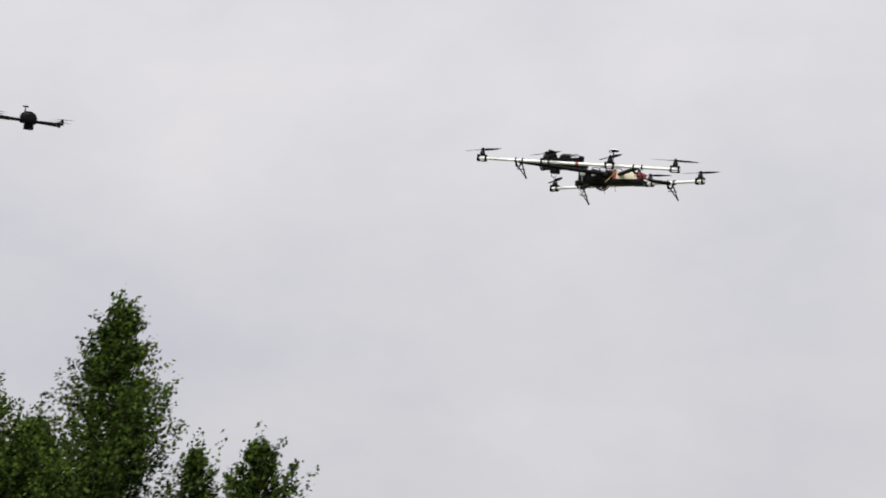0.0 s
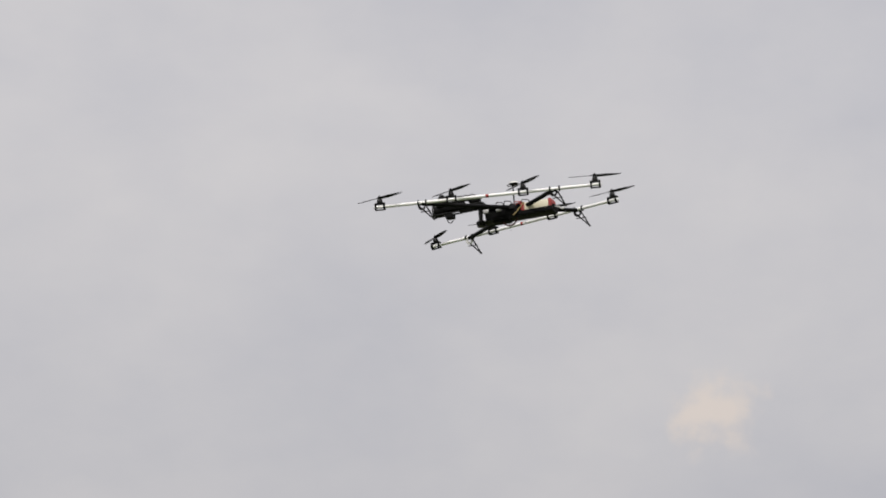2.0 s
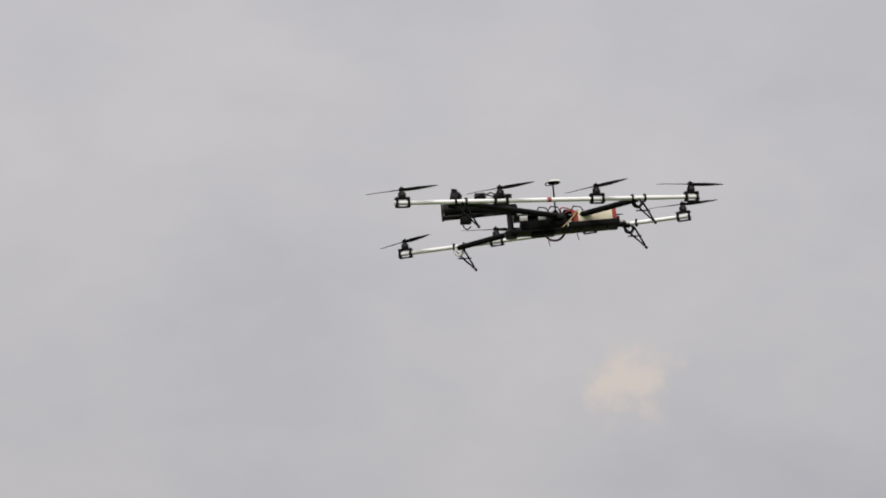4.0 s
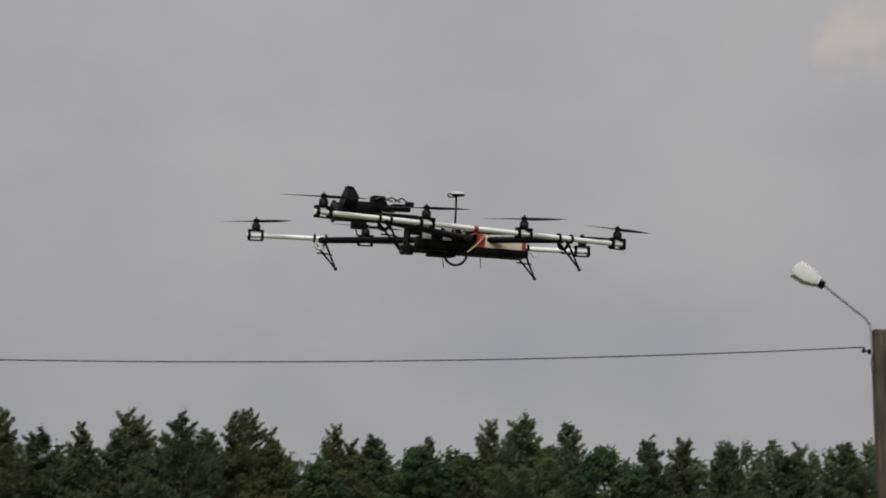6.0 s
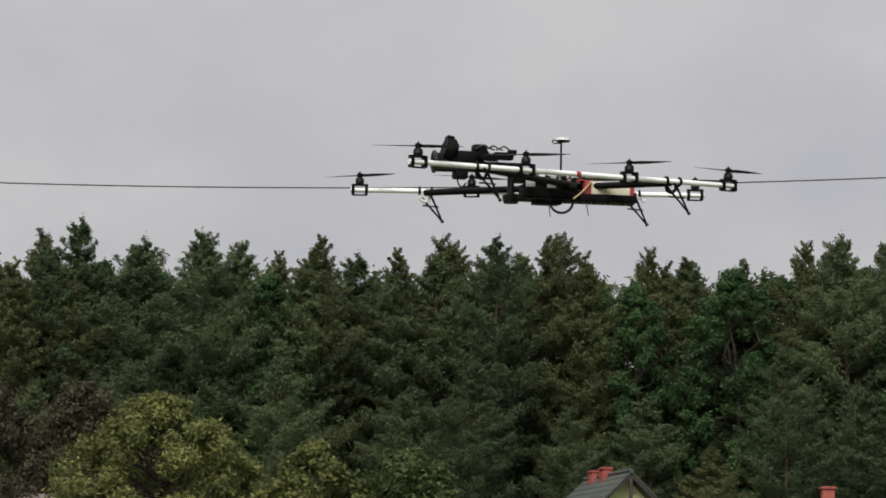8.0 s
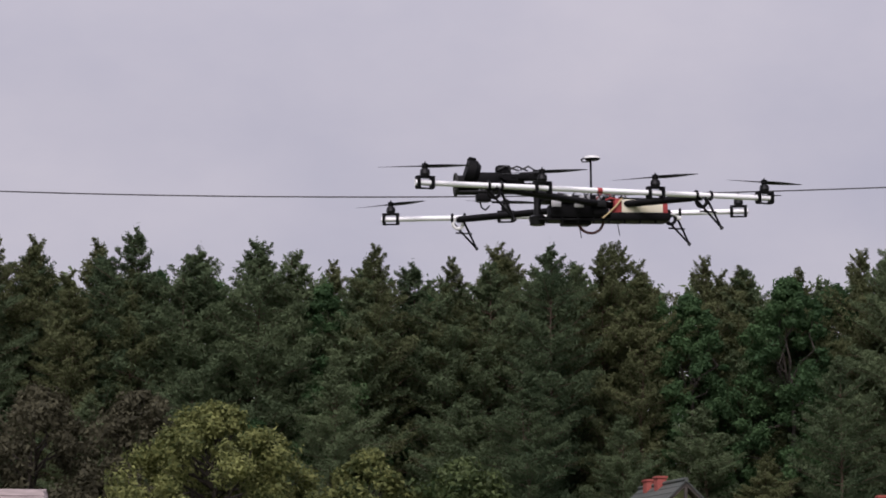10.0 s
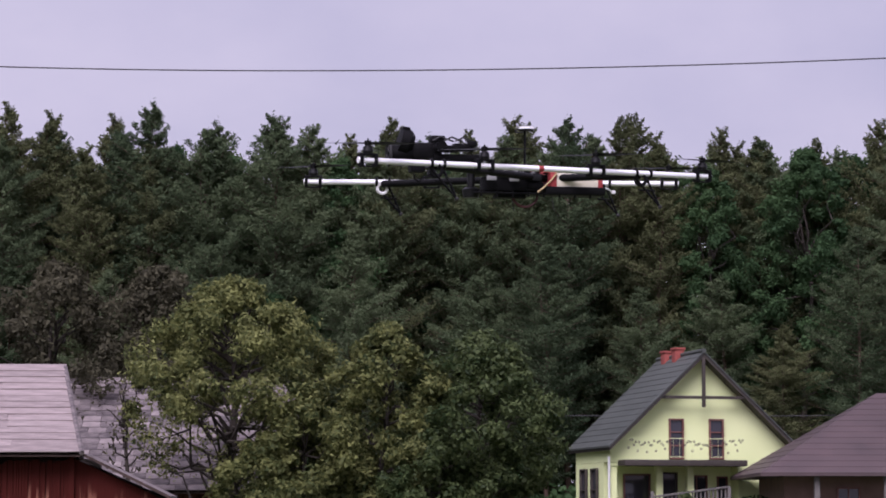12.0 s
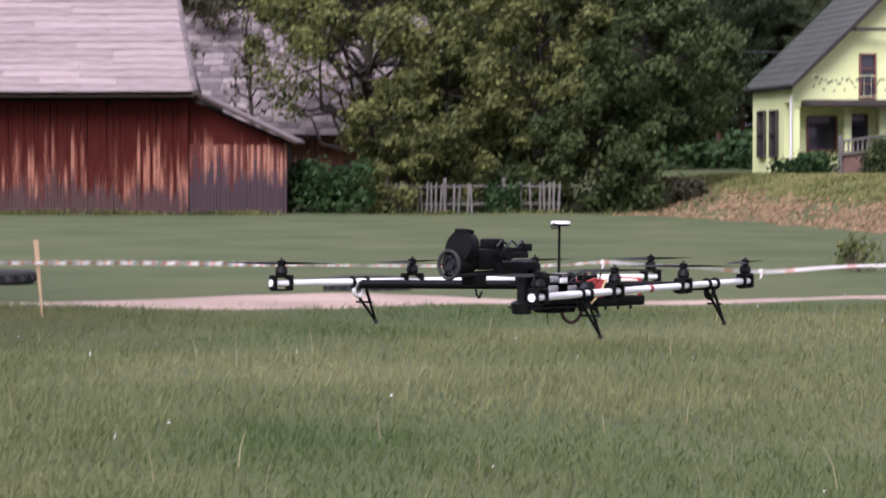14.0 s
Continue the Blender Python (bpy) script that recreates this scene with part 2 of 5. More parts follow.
M = {
    "alu": material("white_aluminium", (0.86, 0.86, 0.87), (0.94, 0.94, 0.94), 0.30, 0.0, 9, 180, 0.05, (1, 8, 8), coat=0.3),
    "carbon": material("black_carbon_tube", (0.003, 0.003, 0.0035), (0.007, 0.007, 0.0075), 0.5, 0, 20, 300, 0.1, gloss=0.1),
    "black": material("black_plastic", (0.003, 0.003, 0.0035), (0.007, 0.007, 0.0075), 0.55, 0, 25, 220, 0.1, gloss=0.1),
    "rubber": material("black_rubber", (0.012, 0.012, 0.012), (0.03, 0.03, 0.03), 0.8, 0, 15, 120, 0.2),
    "dark_metal": material("dark_motor_metal", (0.005, 0.005, 0.006), (0.016, 0.016, 0.017), 0.45, 0.5, 30, 200, 0.05),
    "blade": material("black_propeller_plastic", (0.003, 0.003, 0.003), (0.007, 0.007, 0.007), 0.5, 0, 20, 150, 0.03, gloss=0.12),
    "cream": material("cream_battery_wrap", (0.62, 0.57, 0.42), (0.78, 0.74, 0.60), 0.5, 0, 12, 90, 0.1),
    "red": material("red_strap", (0.27, 0.03, 0.03), (0.40, 0.055, 0.05), 0.7, 0, 20, 200, 0.2),
    "loop": material("dark_red_cable", (0.035, 0.010, 0.010), (0.07, 0.018, 0.016), 0.6, 0, 20, 200, 0.1),
    "yellow": material("yellow_cable", (0.36, 0.26, 0.11), (0.50, 0.38, 0.18), 0.5, 0, 20, 200, 0.1),
    "white": material("white_plastic", (0.68, 0.68, 0.67), (0.82, 0.82, 0.80), 0.45, 0, 12, 120, 0.04),
    "lens": glass_material("lens_glass", (0.02, 0.02, 0.03)),
    "grass": material("meadow_soil_and_turf", (0.054, 0.078, 0.036), (0.104, 0.118, 0.056), 0.95, 0, 0.30, 1.9, 0.3, spread=2.0, gloss=0.10),
    "blade_grass": material("meadow_grass", (0.088, 0.130, 0.045), (0.240, 0.244, 0.112), 0.8, 0, 0.22, 1.3, 0, island=0.10, soft=0.3, gloss=0.12, spread=3.0),
    "lawn": material("yellowish_lawn_grass", (0.125, 0.155, 0.052), (0.300, 0.290, 0.115), 0.85, 0, 0.4, 2.5, 0, island=0.3, soft=0.3, gloss=0.12, spread=2.0),
    "dry": material("dry_reddish_weeds", (0.20, 0.145, 0.080), (0.40, 0.270, 0.150), 0.85, 0, 1.0, 9, 0, island=0.7, soft=0.2),
    "straw": material("straw_stalks", (0.26, 0.24, 0.13), (0.40, 0.36, 0.21), 0.85, 0, 1.0, 9, 0, island=0.5, soft=0.2),
    "goldenrod": material("yellow_flower_heads", (0.45, 0.30, 0.02), (0.70, 0.52, 0.06), 0.8, 0, 2, 12, 0, island=0.6, soft=0.2),
    "path": material("sandy_track", (0.27, 0.20, 0.155), (0.46, 0.355, 0.29), 0.95, 0, 0.7, 14, 0.4),
    "pine": material("pine_needles", (0.050, 0.080, 0.041), (0.146, 0.186, 0.094), 0.8, 0, 0.22, 1.2, 0, island=0.35, vary=0.55, soft=0.42, gloss=0.12),
    "pine_warm": material("olive_pine_needles", (0.058, 0.074, 0.034), (0.160, 0.174, 0.080), 0.8, 0, 0.22, 1.2, 0, island=0.35, vary=0.5, soft=0.42, gloss=0.12),
    "leaf": material("forest_leaves", (0.026, 0.060, 0.026), (0.084, 0.150, 0.058), 0.7, 0, 0.3, 1.5, 0, island=0.4, vary=0.5, soft=0.42, gloss=0.12),
    "orchard": material("orchard_leaves", (0.040, 0.058, 0.020), (0.240, 0.255, 0.088), 0.6, 0, 0.5, 4, 0, island=0.85, vary=0.15, soft=0.42, gloss=0.12),
    "dusky": material("dusky_brown_leaves", (0.045, 0.043, 0.027), (0.115, 0.110, 0.066), 0.7, 0, 0.5, 4, 0, island=0.7, soft=0.42, gloss=0.12),
    "shrub": material("shrub_leaves", (0.020, 0.050, 0.018), (0.070, 0.130, 0.045), 0.65, 0, 0.6, 4, 0, island=0.7, soft=0.42, gloss=0.12),
    "alder": material("broad_tree_leaves", (0.026, 0.046, 0.016), (0.120, 0.155, 0.058), 0.5, 0, 0.8, 5, 0, island=0.8, soft=0.42, gloss=0.12),
    "young_leaf": material("young_tree_leaves", (0.003, 0.009, 0.002), (0.085, 0.138, 0.022), 0.5, 0, 0.8, 5, 0, island=1.0, soft=0.2, gloss=0.06),
    "bark": material("grey_brown_bark", (0.05, 0.038, 0.030), (0.14, 0.11, 0.085), 0.9, 0, 3, 20, 0.6, (1, 1, 0.25)),
    "dark_bark": material("dark_young_bark", (0.018, 0.014, 0.010), (0.05, 0.04, 0.03), 0.9, 0, 3, 20, 0.4, (1, 1, 0.25)),
    "pine_bark": material("orange_pine_bark", (0.060, 0.040, 0.030), (0.15, 0.095, 0.065), 0.9, 0, 2, 14, 0.6, (1, 1, 0.25)),
    "board": board_material("weathered_red_boards", (0.076, 0.014, 0.010), (0.33, 0.150, 0.100), (0.095, 0.058, 0.056), 2.45, 1.35, 0.85),
    "board_grey": board_material("weathered_grey_boards", (0.12, 0.035, 0.03), (0.36, 0.175, 0.12), (0.075, 0.052, 0.060), 3.1, 2.5, 1.4),
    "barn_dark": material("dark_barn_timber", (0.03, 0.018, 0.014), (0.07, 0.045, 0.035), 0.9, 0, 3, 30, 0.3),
    "roof_plank": material("pale_weathered_roof_planks", (0.17, 0.140, 0.132), (0.35, 0.290, 0.278), 0.85, 0, 1.6, 16, 0.4, (0.7, 3, 3), vary=0.45),
    "roof_shingle": material("grey_roof_shingles", (0.060, 0.050, 0.052), (0.26, 0.222, 0.215), 0.9, 0, 1.8, 12, 0.4, (1, 3, 3), vary=0.8),
    "plaster": material("pale_green_plaster", (0.69, 0.78, 0.37), (0.77, 0.84, 0.45), 0.9, 0, 0.6, 30, 0.2),
    "house_roof": material("dark_grey_metal_tiles", (0.050, 0.058, 0.051), (0.094, 0.104, 0.092), 0.55, 0.1, 1.0, 12, 0.3, vary=0.25),
    "brown_roof": material("brown_metal_tiles", (0.046, 0.031, 0.032), (0.080, 0.053, 0.054), 0.6, 0.05, 0.8, 14, 0.3, vary=0.25),
    "brown_frame": material("brown_painted_wood", (0.11, 0.040, 0.030), (0.20, 0.085, 0.065), 0.6, 0, 3, 40, 0.15),
    "dark_beam": material("dark_stained_beam", (0.026, 0.022, 0.018), (0.06, 0.048, 0.038), 0.7, 0, 3, 40, 0.2),
    "brick": material("red_chimney_brick", (0.22, 0.045, 0.035), (0.36, 0.095, 0.07), 0.85, 0, 4, 30, 0.3, vary=0.3),
    "pane": glass_material("window_glass", (0.035, 0.035, 0.045)),
    "iron": material("black_wrought_iron", (0.02, 0.02, 0.02), (0.05, 0.05, 0.05), 0.5, 0.4, 12, 100, 0.1),
    "picket": material("grey_picket_wood", (0.08, 0.076, 0.07), (0.19, 0.175, 0.16), 0.9, 0, 3, 40, 0.3, vary=0.4),
    "brown_wall": material("brown_cottage_boards", (0.11, 0.065, 0.050), (0.21, 0.13, 0.105), 0.85, 0, 2, 30, 0.3),
    "stake": material("pale_wooden_stake", (0.62, 0.42, 0.24), (0.80, 0.58, 0.36), 0.85, 0, 6, 60, 0.3),
    "tape_red": material("red_barrier_tape", (0.72, 0.42, 0.35), (0.82, 0.54, 0.47), 0.5, 0, 8, 60, 0.05),
    "tape_white": material("white_barrier_tape", (0.80, 0.78, 0.75), (0.90, 0.88, 0.85), 0.5, 0, 8, 60, 0.05),
    "concrete": material("weathered_pole_concrete", (0.030, 0.025, 0.018), (0.145, 0.118, 0.083), 0.9, 0, 3.5, 40, 0.4, (2, 2, 0.4), spread=2.4),
    "steel": material("galvanised_steel", (0.30, 0.30, 0.30), (0.48, 0.48, 0.48), 0.5, 0.6, 10, 80, 0.1),
    "cable": material("black_cable", (0.02, 0.02, 0.02), (0.05, 0.05, 0.05), 0.6, 0, 10, 60, 0.05),
    "lamp_glass": material("milky_lamp_cover", (0.60, 0.61, 0.62), (0.75, 0.76, 0.77), 0.3, 0, 5, 60, 0.02),
}



# ---- mesh helpers ----
def box(bm, size, at=(0, 0, 0), turn=None, bevel=0.0):
    m = Matrix.Translation(at) @ (turn.to_4x4() if turn else Matrix())
    got = bmesh.ops.create_cube(bm, size=1.0, matrix=m @ Matrix.Diagonal((*size, 1)))
    if bevel:
        edges = {e for v in got["verts"] for e in v.link_edges}
        bmesh.ops.bevel(bm, geom=list(edges), offset=bevel, segments=2, affect="EDGES", profile=0.6)


def tube(bm, a, b, r0, r1=None, seg=12, caps=True):
    a, b = Vector(a), Vector(b)
    d = b - a
    m = Matrix.Translation((a + b) / 2) @ d.to_track_quat("Z", "Y").to_matrix().to_4x4()
    bmesh.ops.create_cone(bm, cap_ends=caps, segments=seg, radius1=r0, radius2=r0 if r1 is None else r1, depth=d.length, matrix=m)


def sweep(bm, points, r, seg=8):
    for a, b in zip(points, points[1:]):
        tube(bm, a, b, r, r, seg)
    for p in points[1:-1]:
        bmesh.ops.create_uvsphere(bm, u_segments=seg, v_segments=5, radius=r, matrix=Matrix.Translation(p))


def prism(bm, outline, y0, y1):
    """A solid from an outline of (x, z) pairs, from depth y0 to depth y1."""
    a = [bm.verts.new((x, y0, z)) for x, z in outline]
    b = [bm.verts.new((x, y1, z)) for x, z in outline]
    bm.faces.new(a)
    bm.faces.new(b[::-1])
    for i in range(len(a)):
        j = (i + 1) % len(a)
        bm.faces.new((a[j], a[i], b[i], b[j]))
    bmesh.ops.recalc_face_normals(bm, faces=bm.faces[:])


def torus(bm, at, R, r, turn=None, seg=24, ring=8):
    m = Matrix.Translation(at) @ (turn.to_4x4() if turn else Matrix())
    loops = []
    for i in range(seg):
        u = 2 * math.pi * i / seg
        loops.append([bm.verts.new(m @ Vector(((R + r * math.cos(v)) * math.cos(u), (R + r * math.cos(v)) * math.sin(u), r * math.sin(v))))
                      for v in (2 * math.pi * j / ring for j in range(ring))])
    for i in range(seg):
        for j in range(ring):
            bm.faces.new((loops[i][j], loops[(i + 1) % seg][j], loops[(i + 1) % seg][(j + 1) % ring], loops[i][(j + 1) % ring]))


def mesh_of(name, bm, mat, smooth=35):
    me = bpy.data.meshes.new(name)
    bm.to_mesh(me)
    bm.free()
    me.materials.append(mat)
    if smooth:
        me.shade_smooth()
        me.set_sharp_from_angle(angle=radians(smooth))
    return me


def part(name, bm, mat, parent, label="", smooth=35):
    ob = new(name, mesh_of(name, bm, mat, smooth))
    ob.parent = parent
    if label:
        ob["label"] = label
    return ob


def piece(name, me, parent, m, label=""):
    ob = new(name, me)
    ob.parent = parent
    ob.matrix_basis = m
    if label:
        ob["label"] = label
    return ob


def thing(name, m, label, category, group="", kind=""):
    ob = new(name)
    ob.matrix_basis = m
    ob.empty_display_size = 0.1
    return tagged(ob, label, category, group, kind)


def mesh_np(name, verts, faces, mat):
    """A mesh from arrays of places and of quads."""
    me = bpy.data.meshes.new(name)
    me.vertices.add(len(verts))
    me.vertices.foreach_set("co", np.ascontiguousarray(verts, np.float32).ravel())
    me.loops.add(faces.size)
    me.loops.foreach_set("vertex_index", np.ascontiguousarray(faces, np.int32).ravel())
    me.polygons.add(len(faces))
    me.polygons.foreach_set("loop_start", np.arange(len(faces), dtype=np.int32) * faces.shape[1])
    me.update(calc_edges=True)
    me.materials.append(mat)
    return me


# ---- ground ----
def smoothstep(u):
    u = np.clip(u, 0, 1)
    return u * u * (3 - 2 * u)


def bank_start(x):
    """Where the flat meadow ends: near on the side of the house, far along the fence."""
    return 70 + 28 * smoothstep((9.5 - np.asarray(x, float)) / 9.5)


def ground_height(x, y):
    """Flat meadow that climbs a gentle bank to the house and the wood."""
    x, y = np.asarray(x, float), np.asarray(y, float)
    start = bank_start(x)
    rise = 1.3 * smoothstep((y - start) / 22) + 0.5 * smoothstep((y - 118) / 14)
    lumps = 0.05 * np.sin(x * 0.9 + 1.3 * np.sin(y * 0.35)) * np.sin(y * 0.7 + 0.4) * smoothstep((y - 20) / 20)
    return rise + lumps * 0.7


def build_ground():
    near_x = np.concatenate([np.linspace(-2500, -80, 10)[:-1], np.linspace(-80, 90, 171), np.linspace(90, 2500, 10)[1:]])
    near_y = np.concatenate([np.linspace(-1500, -10, 6)[:-1], np.linspace(-10, 150, 201), np.linspace(150, 2500, 10)[1:]])
    gx, gy = np.meshgrid(near_x, near_y)
    gz = ground_height(gx, gy)
    verts = np.stack([gx, gy, gz], -1).reshape(-1, 3)
    w, h = len(near_x), len(near_y)
    i = (np.arange(h - 1)[:, None] * w + np.arange(w - 1)[None]).ravel()
    me = mesh_np("ground", verts, np.stack([i, i + 1, i + w + 1, i + w], -1), M["grass"])
    me.shade_smooth()
    tagged(new("ground", me), "mown and unmown green meadow rising to a wood", "ground", kind="structure")


def strip(name, mat, label, category, xs, mid, half, lift=0.012):
    """A worn strip that lies on the ground, with an uneven border."""
    rng = np.random.default_rng(5)
    rows = []
    for x in xs:
        c, h = mid(x), half(x)
        edge = rng.normal(0, 0.06, 2)
        ys = np.linspace(c - h + edge[0], c + h + edge[1], 5)
        z = ground_height(np.full(5, x), ys) + lift * np.array([0.2, 1, 1, 1, 0.2])
        rows.append(np.stack([np.full(5, x), ys, z], -1))
    verts = np.array(rows)
    n = len(xs)
    i = (np.arange(n - 1)[:, None] * 5 + np.arange(4)[None]).ravel()
    me = mesh_np(name, verts.reshape(-1, 3), np.stack([i, i + 5, i + 6, i + 1], -1), mat)
    me.shade_smooth()
    return tagged(new(name, me), label, category, kind="structure")


build_ground()
strip("sandy_path", M["path"], "pale trodden sandy track across the meadow", "path", np.linspace(-40, 40, 161),
      lambda x: 41.6 + 0.5 * math.sin(x * 0.21) + 0.05 * x, lambda x: 0.14 + 0.24 * float(smoothstep((x + 7) / 3)) + 1.2 * math.exp(-((x + 4.2) / 2.2) ** 2) + 0.1 * math.sin(x * 1.7))


# ---- foliage ----
def leaf_quads(rng, centres, outward, size, stretch=1.7, flat=0.35):
    """Folded diamond leaves at the centres; outward steers the faces, flat lays them level."""
    n = len(centres)
    nrm = outward + rng.normal(0, 0.75, (n, 3))
    nrm[:, 2] += flat
    nrm /= np.linalg.norm(nrm, axis=1, keepdims=True) + 1e-9
    ax = np.cross(nrm, rng.normal(0, 1, (n, 3)))
    ax /= np.linalg.norm(ax, axis=1, keepdims=True) + 1e-9
    side = np.cross(nrm, ax)
    s = size * rng.uniform(0.6, 1.35, (n, 1))
    v = np.stack([centres - ax * s * stretch / 2, centres + side * s * 0.5 + nrm * s * 0.16, centres + ax * s * stretch / 2, centres - side * s * 0.5 + nrm * s * 0.16], 1)
    return v.reshape(-1, 3), np.arange(4 * n).reshape(n, 4)


def leaf_tris(rng, centres, outward, size, stretch=1.8, flat=0.35, loose=0.6):
    """Plain pointed leaves, one face each, for crowns far off."""
    n = len(centres)
    nrm = outward + rng.normal(0, loose, (n, 3))
    nrm[:, 2] += flat
    nrm /= np.linalg.norm(nrm, axis=1, keepdims=True) + 1e-9
    ax = np.cross(nrm, rng.normal(0, 1, (n, 3)))
    ax /= np.linalg.norm(ax, axis=1, keepdims=True) + 1e-9
    side = np.cross(nrm, ax)
    s = size * rng.uniform(0.6, 1.4, (n, 1))
    v = np.stack([centres - ax * s * stretch / 2 - side * s * 0.5, centres - ax * s * stretch / 2 + side * s * 0.5, centres + ax * s * stretch / 2], 1)
    return v.reshape(-1, 3), np.arange(3 * n).reshape(n, 3)


def clump_points(rng, centre, radii, n, shell=0.45):
    d = rng.normal(0, 1, (n, 3))
    d /= np.linalg.norm(d, axis=1, keepdims=True)
    r = rng.uniform(shell, 1.0, (n, 1)) ** 0.7 * (0.8 + 0.22 * rng.exponential(1.0, (n, 1)).clip(0, 3))
    return np.asarray(centre) + d * r * np.asarray(radii), d


def limb(bm, a, b, r0, r1, rng, bend=0.12, steps=3, seg=6):
    a, b = np.asarray(a, float), np.asarray(b, float)
    pts = [a + (b - a) * t for t in np.linspace(0, 1, steps + 1)]
    for p in pts[1:-1]:
        p += rng.normal(0, bend * np.linalg.norm(b - a) / steps, 3)
    rs = np.linspace(r0, r1, steps + 1)
    for i in range(steps):
        tube(bm, pts[i], pts[i + 1], rs[i], rs[i + 1], seg, caps=False)
    return pts


def pine_meshes(seed, mat, tall=20.0, wide=2.9, bare=0.14, dense=150, tuft=0.062):
    """Trunk and crown of a forest pine: whorls of rising boughs feathered with needles, a narrow pointed top."""
    rng = np.random.default_rng(seed)
    bm = bmesh.new()
    limb(bm, (0, 0, -0.4), (rng.normal(0, 0.15), rng.normal(0, 0.15), tall * 0.985), 0.2, 0.015, rng, 0.02, 5, 8)
    cs, ds = [], []
    z = tall * bare
    lean = rng.uniform(0, 2 * math.pi)
    while z < tall * 0.99:
        down = tall - z
        reach = min(wide, 0.09 + 0.54 * down ** 0.98) * min(1, 0.6 + (z / tall - bare) * 2.2) * rng.uniform(0.72, 1.15)
        turn = rng.uniform(0, 2 * math.pi)
        boughs = rng.integers(4, 7)
        for k in range(boughs):
            a = turn + 2 * math.pi * (k + rng.uniform(-0.35, 0.35)) / boughs
            out = reach * rng.uniform(0.5, 1.15) * (1 + 0.15 * math.cos(a - lean))
            way = np.array((math.cos(a), math.sin(a), rng.uniform(0.05, 0.45) + 0.7 / (0.6 + down)))
            root = np.array((0, 0, z + rng.normal(0, 0.15)))
            if out > 0.6:
                limb(bm, root, root + way * out, 0.03, 0.008, rng, 0.06, 2, 4)
            n = int(dense * (0.12 + min(out, 2.6) * 0.62))
            u = rng.uniform(0.12, 1.0, (n, 1)) ** 0.75
            spray = (0.04 + 0.13 * min(out, 2.4)) * (1.25 - 0.85 * u)
            across = np.array((-math.sin(a), math.cos(a), 0))
            c = root + way * out * u + across * rng.normal(0, 1, (n, 1)) * spray * 1.3
            c[:, 2] += 0.14 * out * u[:, 0] ** 2 + rng.normal(0, 0.55, n) * spray[:, 0]
            cs.append(c)
            ds.append(np.tile(way * (0.5, 0.5, 0.9), (n, 1)))
        z += rng.uniform(0.24, 0.44) * (0.85 + 0.45 * min(1, down / 7))
    c, d = clump_points(rng, (0, 0, tall * 0.985), (0.05, 0.05, 0.6), 46, 0.05)
    cs.append(c)
    ds.append(d)
    v, f = leaf_tris(rng, np.concatenate(cs), np.concatenate(ds), tuft, 4.0, 0.35, 0.95)
    return mesh_of("trunk", bm, M["pine_bark"]), mesh_np("crown", v, f, mat)


def broadleaf_meshes(seed, tall, wide, mat, bark, low=0.2, clumps=46, per=90, leaf=0.22, pointed=0.0, big=0.32, trunk_r=0.22, gaps=1.0, every=3, thin=0.0):
    """Trunk with forked limbs, and a crown of many leafy clumps with an uneven outline."""
    rng = np.random.default_rng(seed)
    bm = bmesh.new()
    limb(bm, (0, 0, -0.4), (rng.normal(0, 0.15), rng.normal(0, 0.15), tall * 0.8), trunk_r, trunk_r * 0.25, rng, 0.05, 4, 8)
    cs, ds = [], []
    for k in range(clumps):
        u = (k + rng.uniform(0, 1)) / clumps
        z = tall * (low + (1 - low) * u)
        prof = math.sin(math.pi * min(1, 0.16 + 0.84 * u)) ** 0.7 if not pointed else (1 - u) ** 0.75 * min(1, 0.45 + 2.2 * u) * 1.15
        reach = wide * max(0.05, prof) * rng.uniform(0.2, 1.08) ** 0.6
        a = k * 2.4 + rng.normal(0, 0.5)
        end = np.array((reach * math.cos(a), reach * math.sin(a), z))
        if k % every == 0:
            limb(bm, (0, 0, max(0.5, min(z - reach * 0.5, tall * 0.7))), end, trunk_r * 0.3, 0.012, rng, 0.3, 4, 5)
        r = wide * big * rng.uniform(0.55, 1.1) * (0.6 + 0.4 * max(0.1, prof))
        c, d = clump_points(rng, end, (r, r, r * rng.uniform(0.6, 1.0) * (1.5 if pointed else 1)), int(per * rng.uniform(0.6, 1.3) * (0.16 if u < thin else 1)), 0.25 * gaps)
        cs.append(c)
        ds.append(d)
    v, f = leaf_tris(rng, np.concatenate(cs), np.concatenate(ds), leaf, 1.7, 0.3)
    return mesh_of("trunk", bm, bark), mesh_np("crown", v, f, mat)


def tree_thing(name, meshes, m, label, category="tree", group="", scale=(1, 1, 1)):
    ob = thing(name, m, label, category, group)
    for n, me in zip(("trunk", "crown"), meshes):
        p = new(n, me)
        p.parent = ob
        p.scale = scale
    return ob


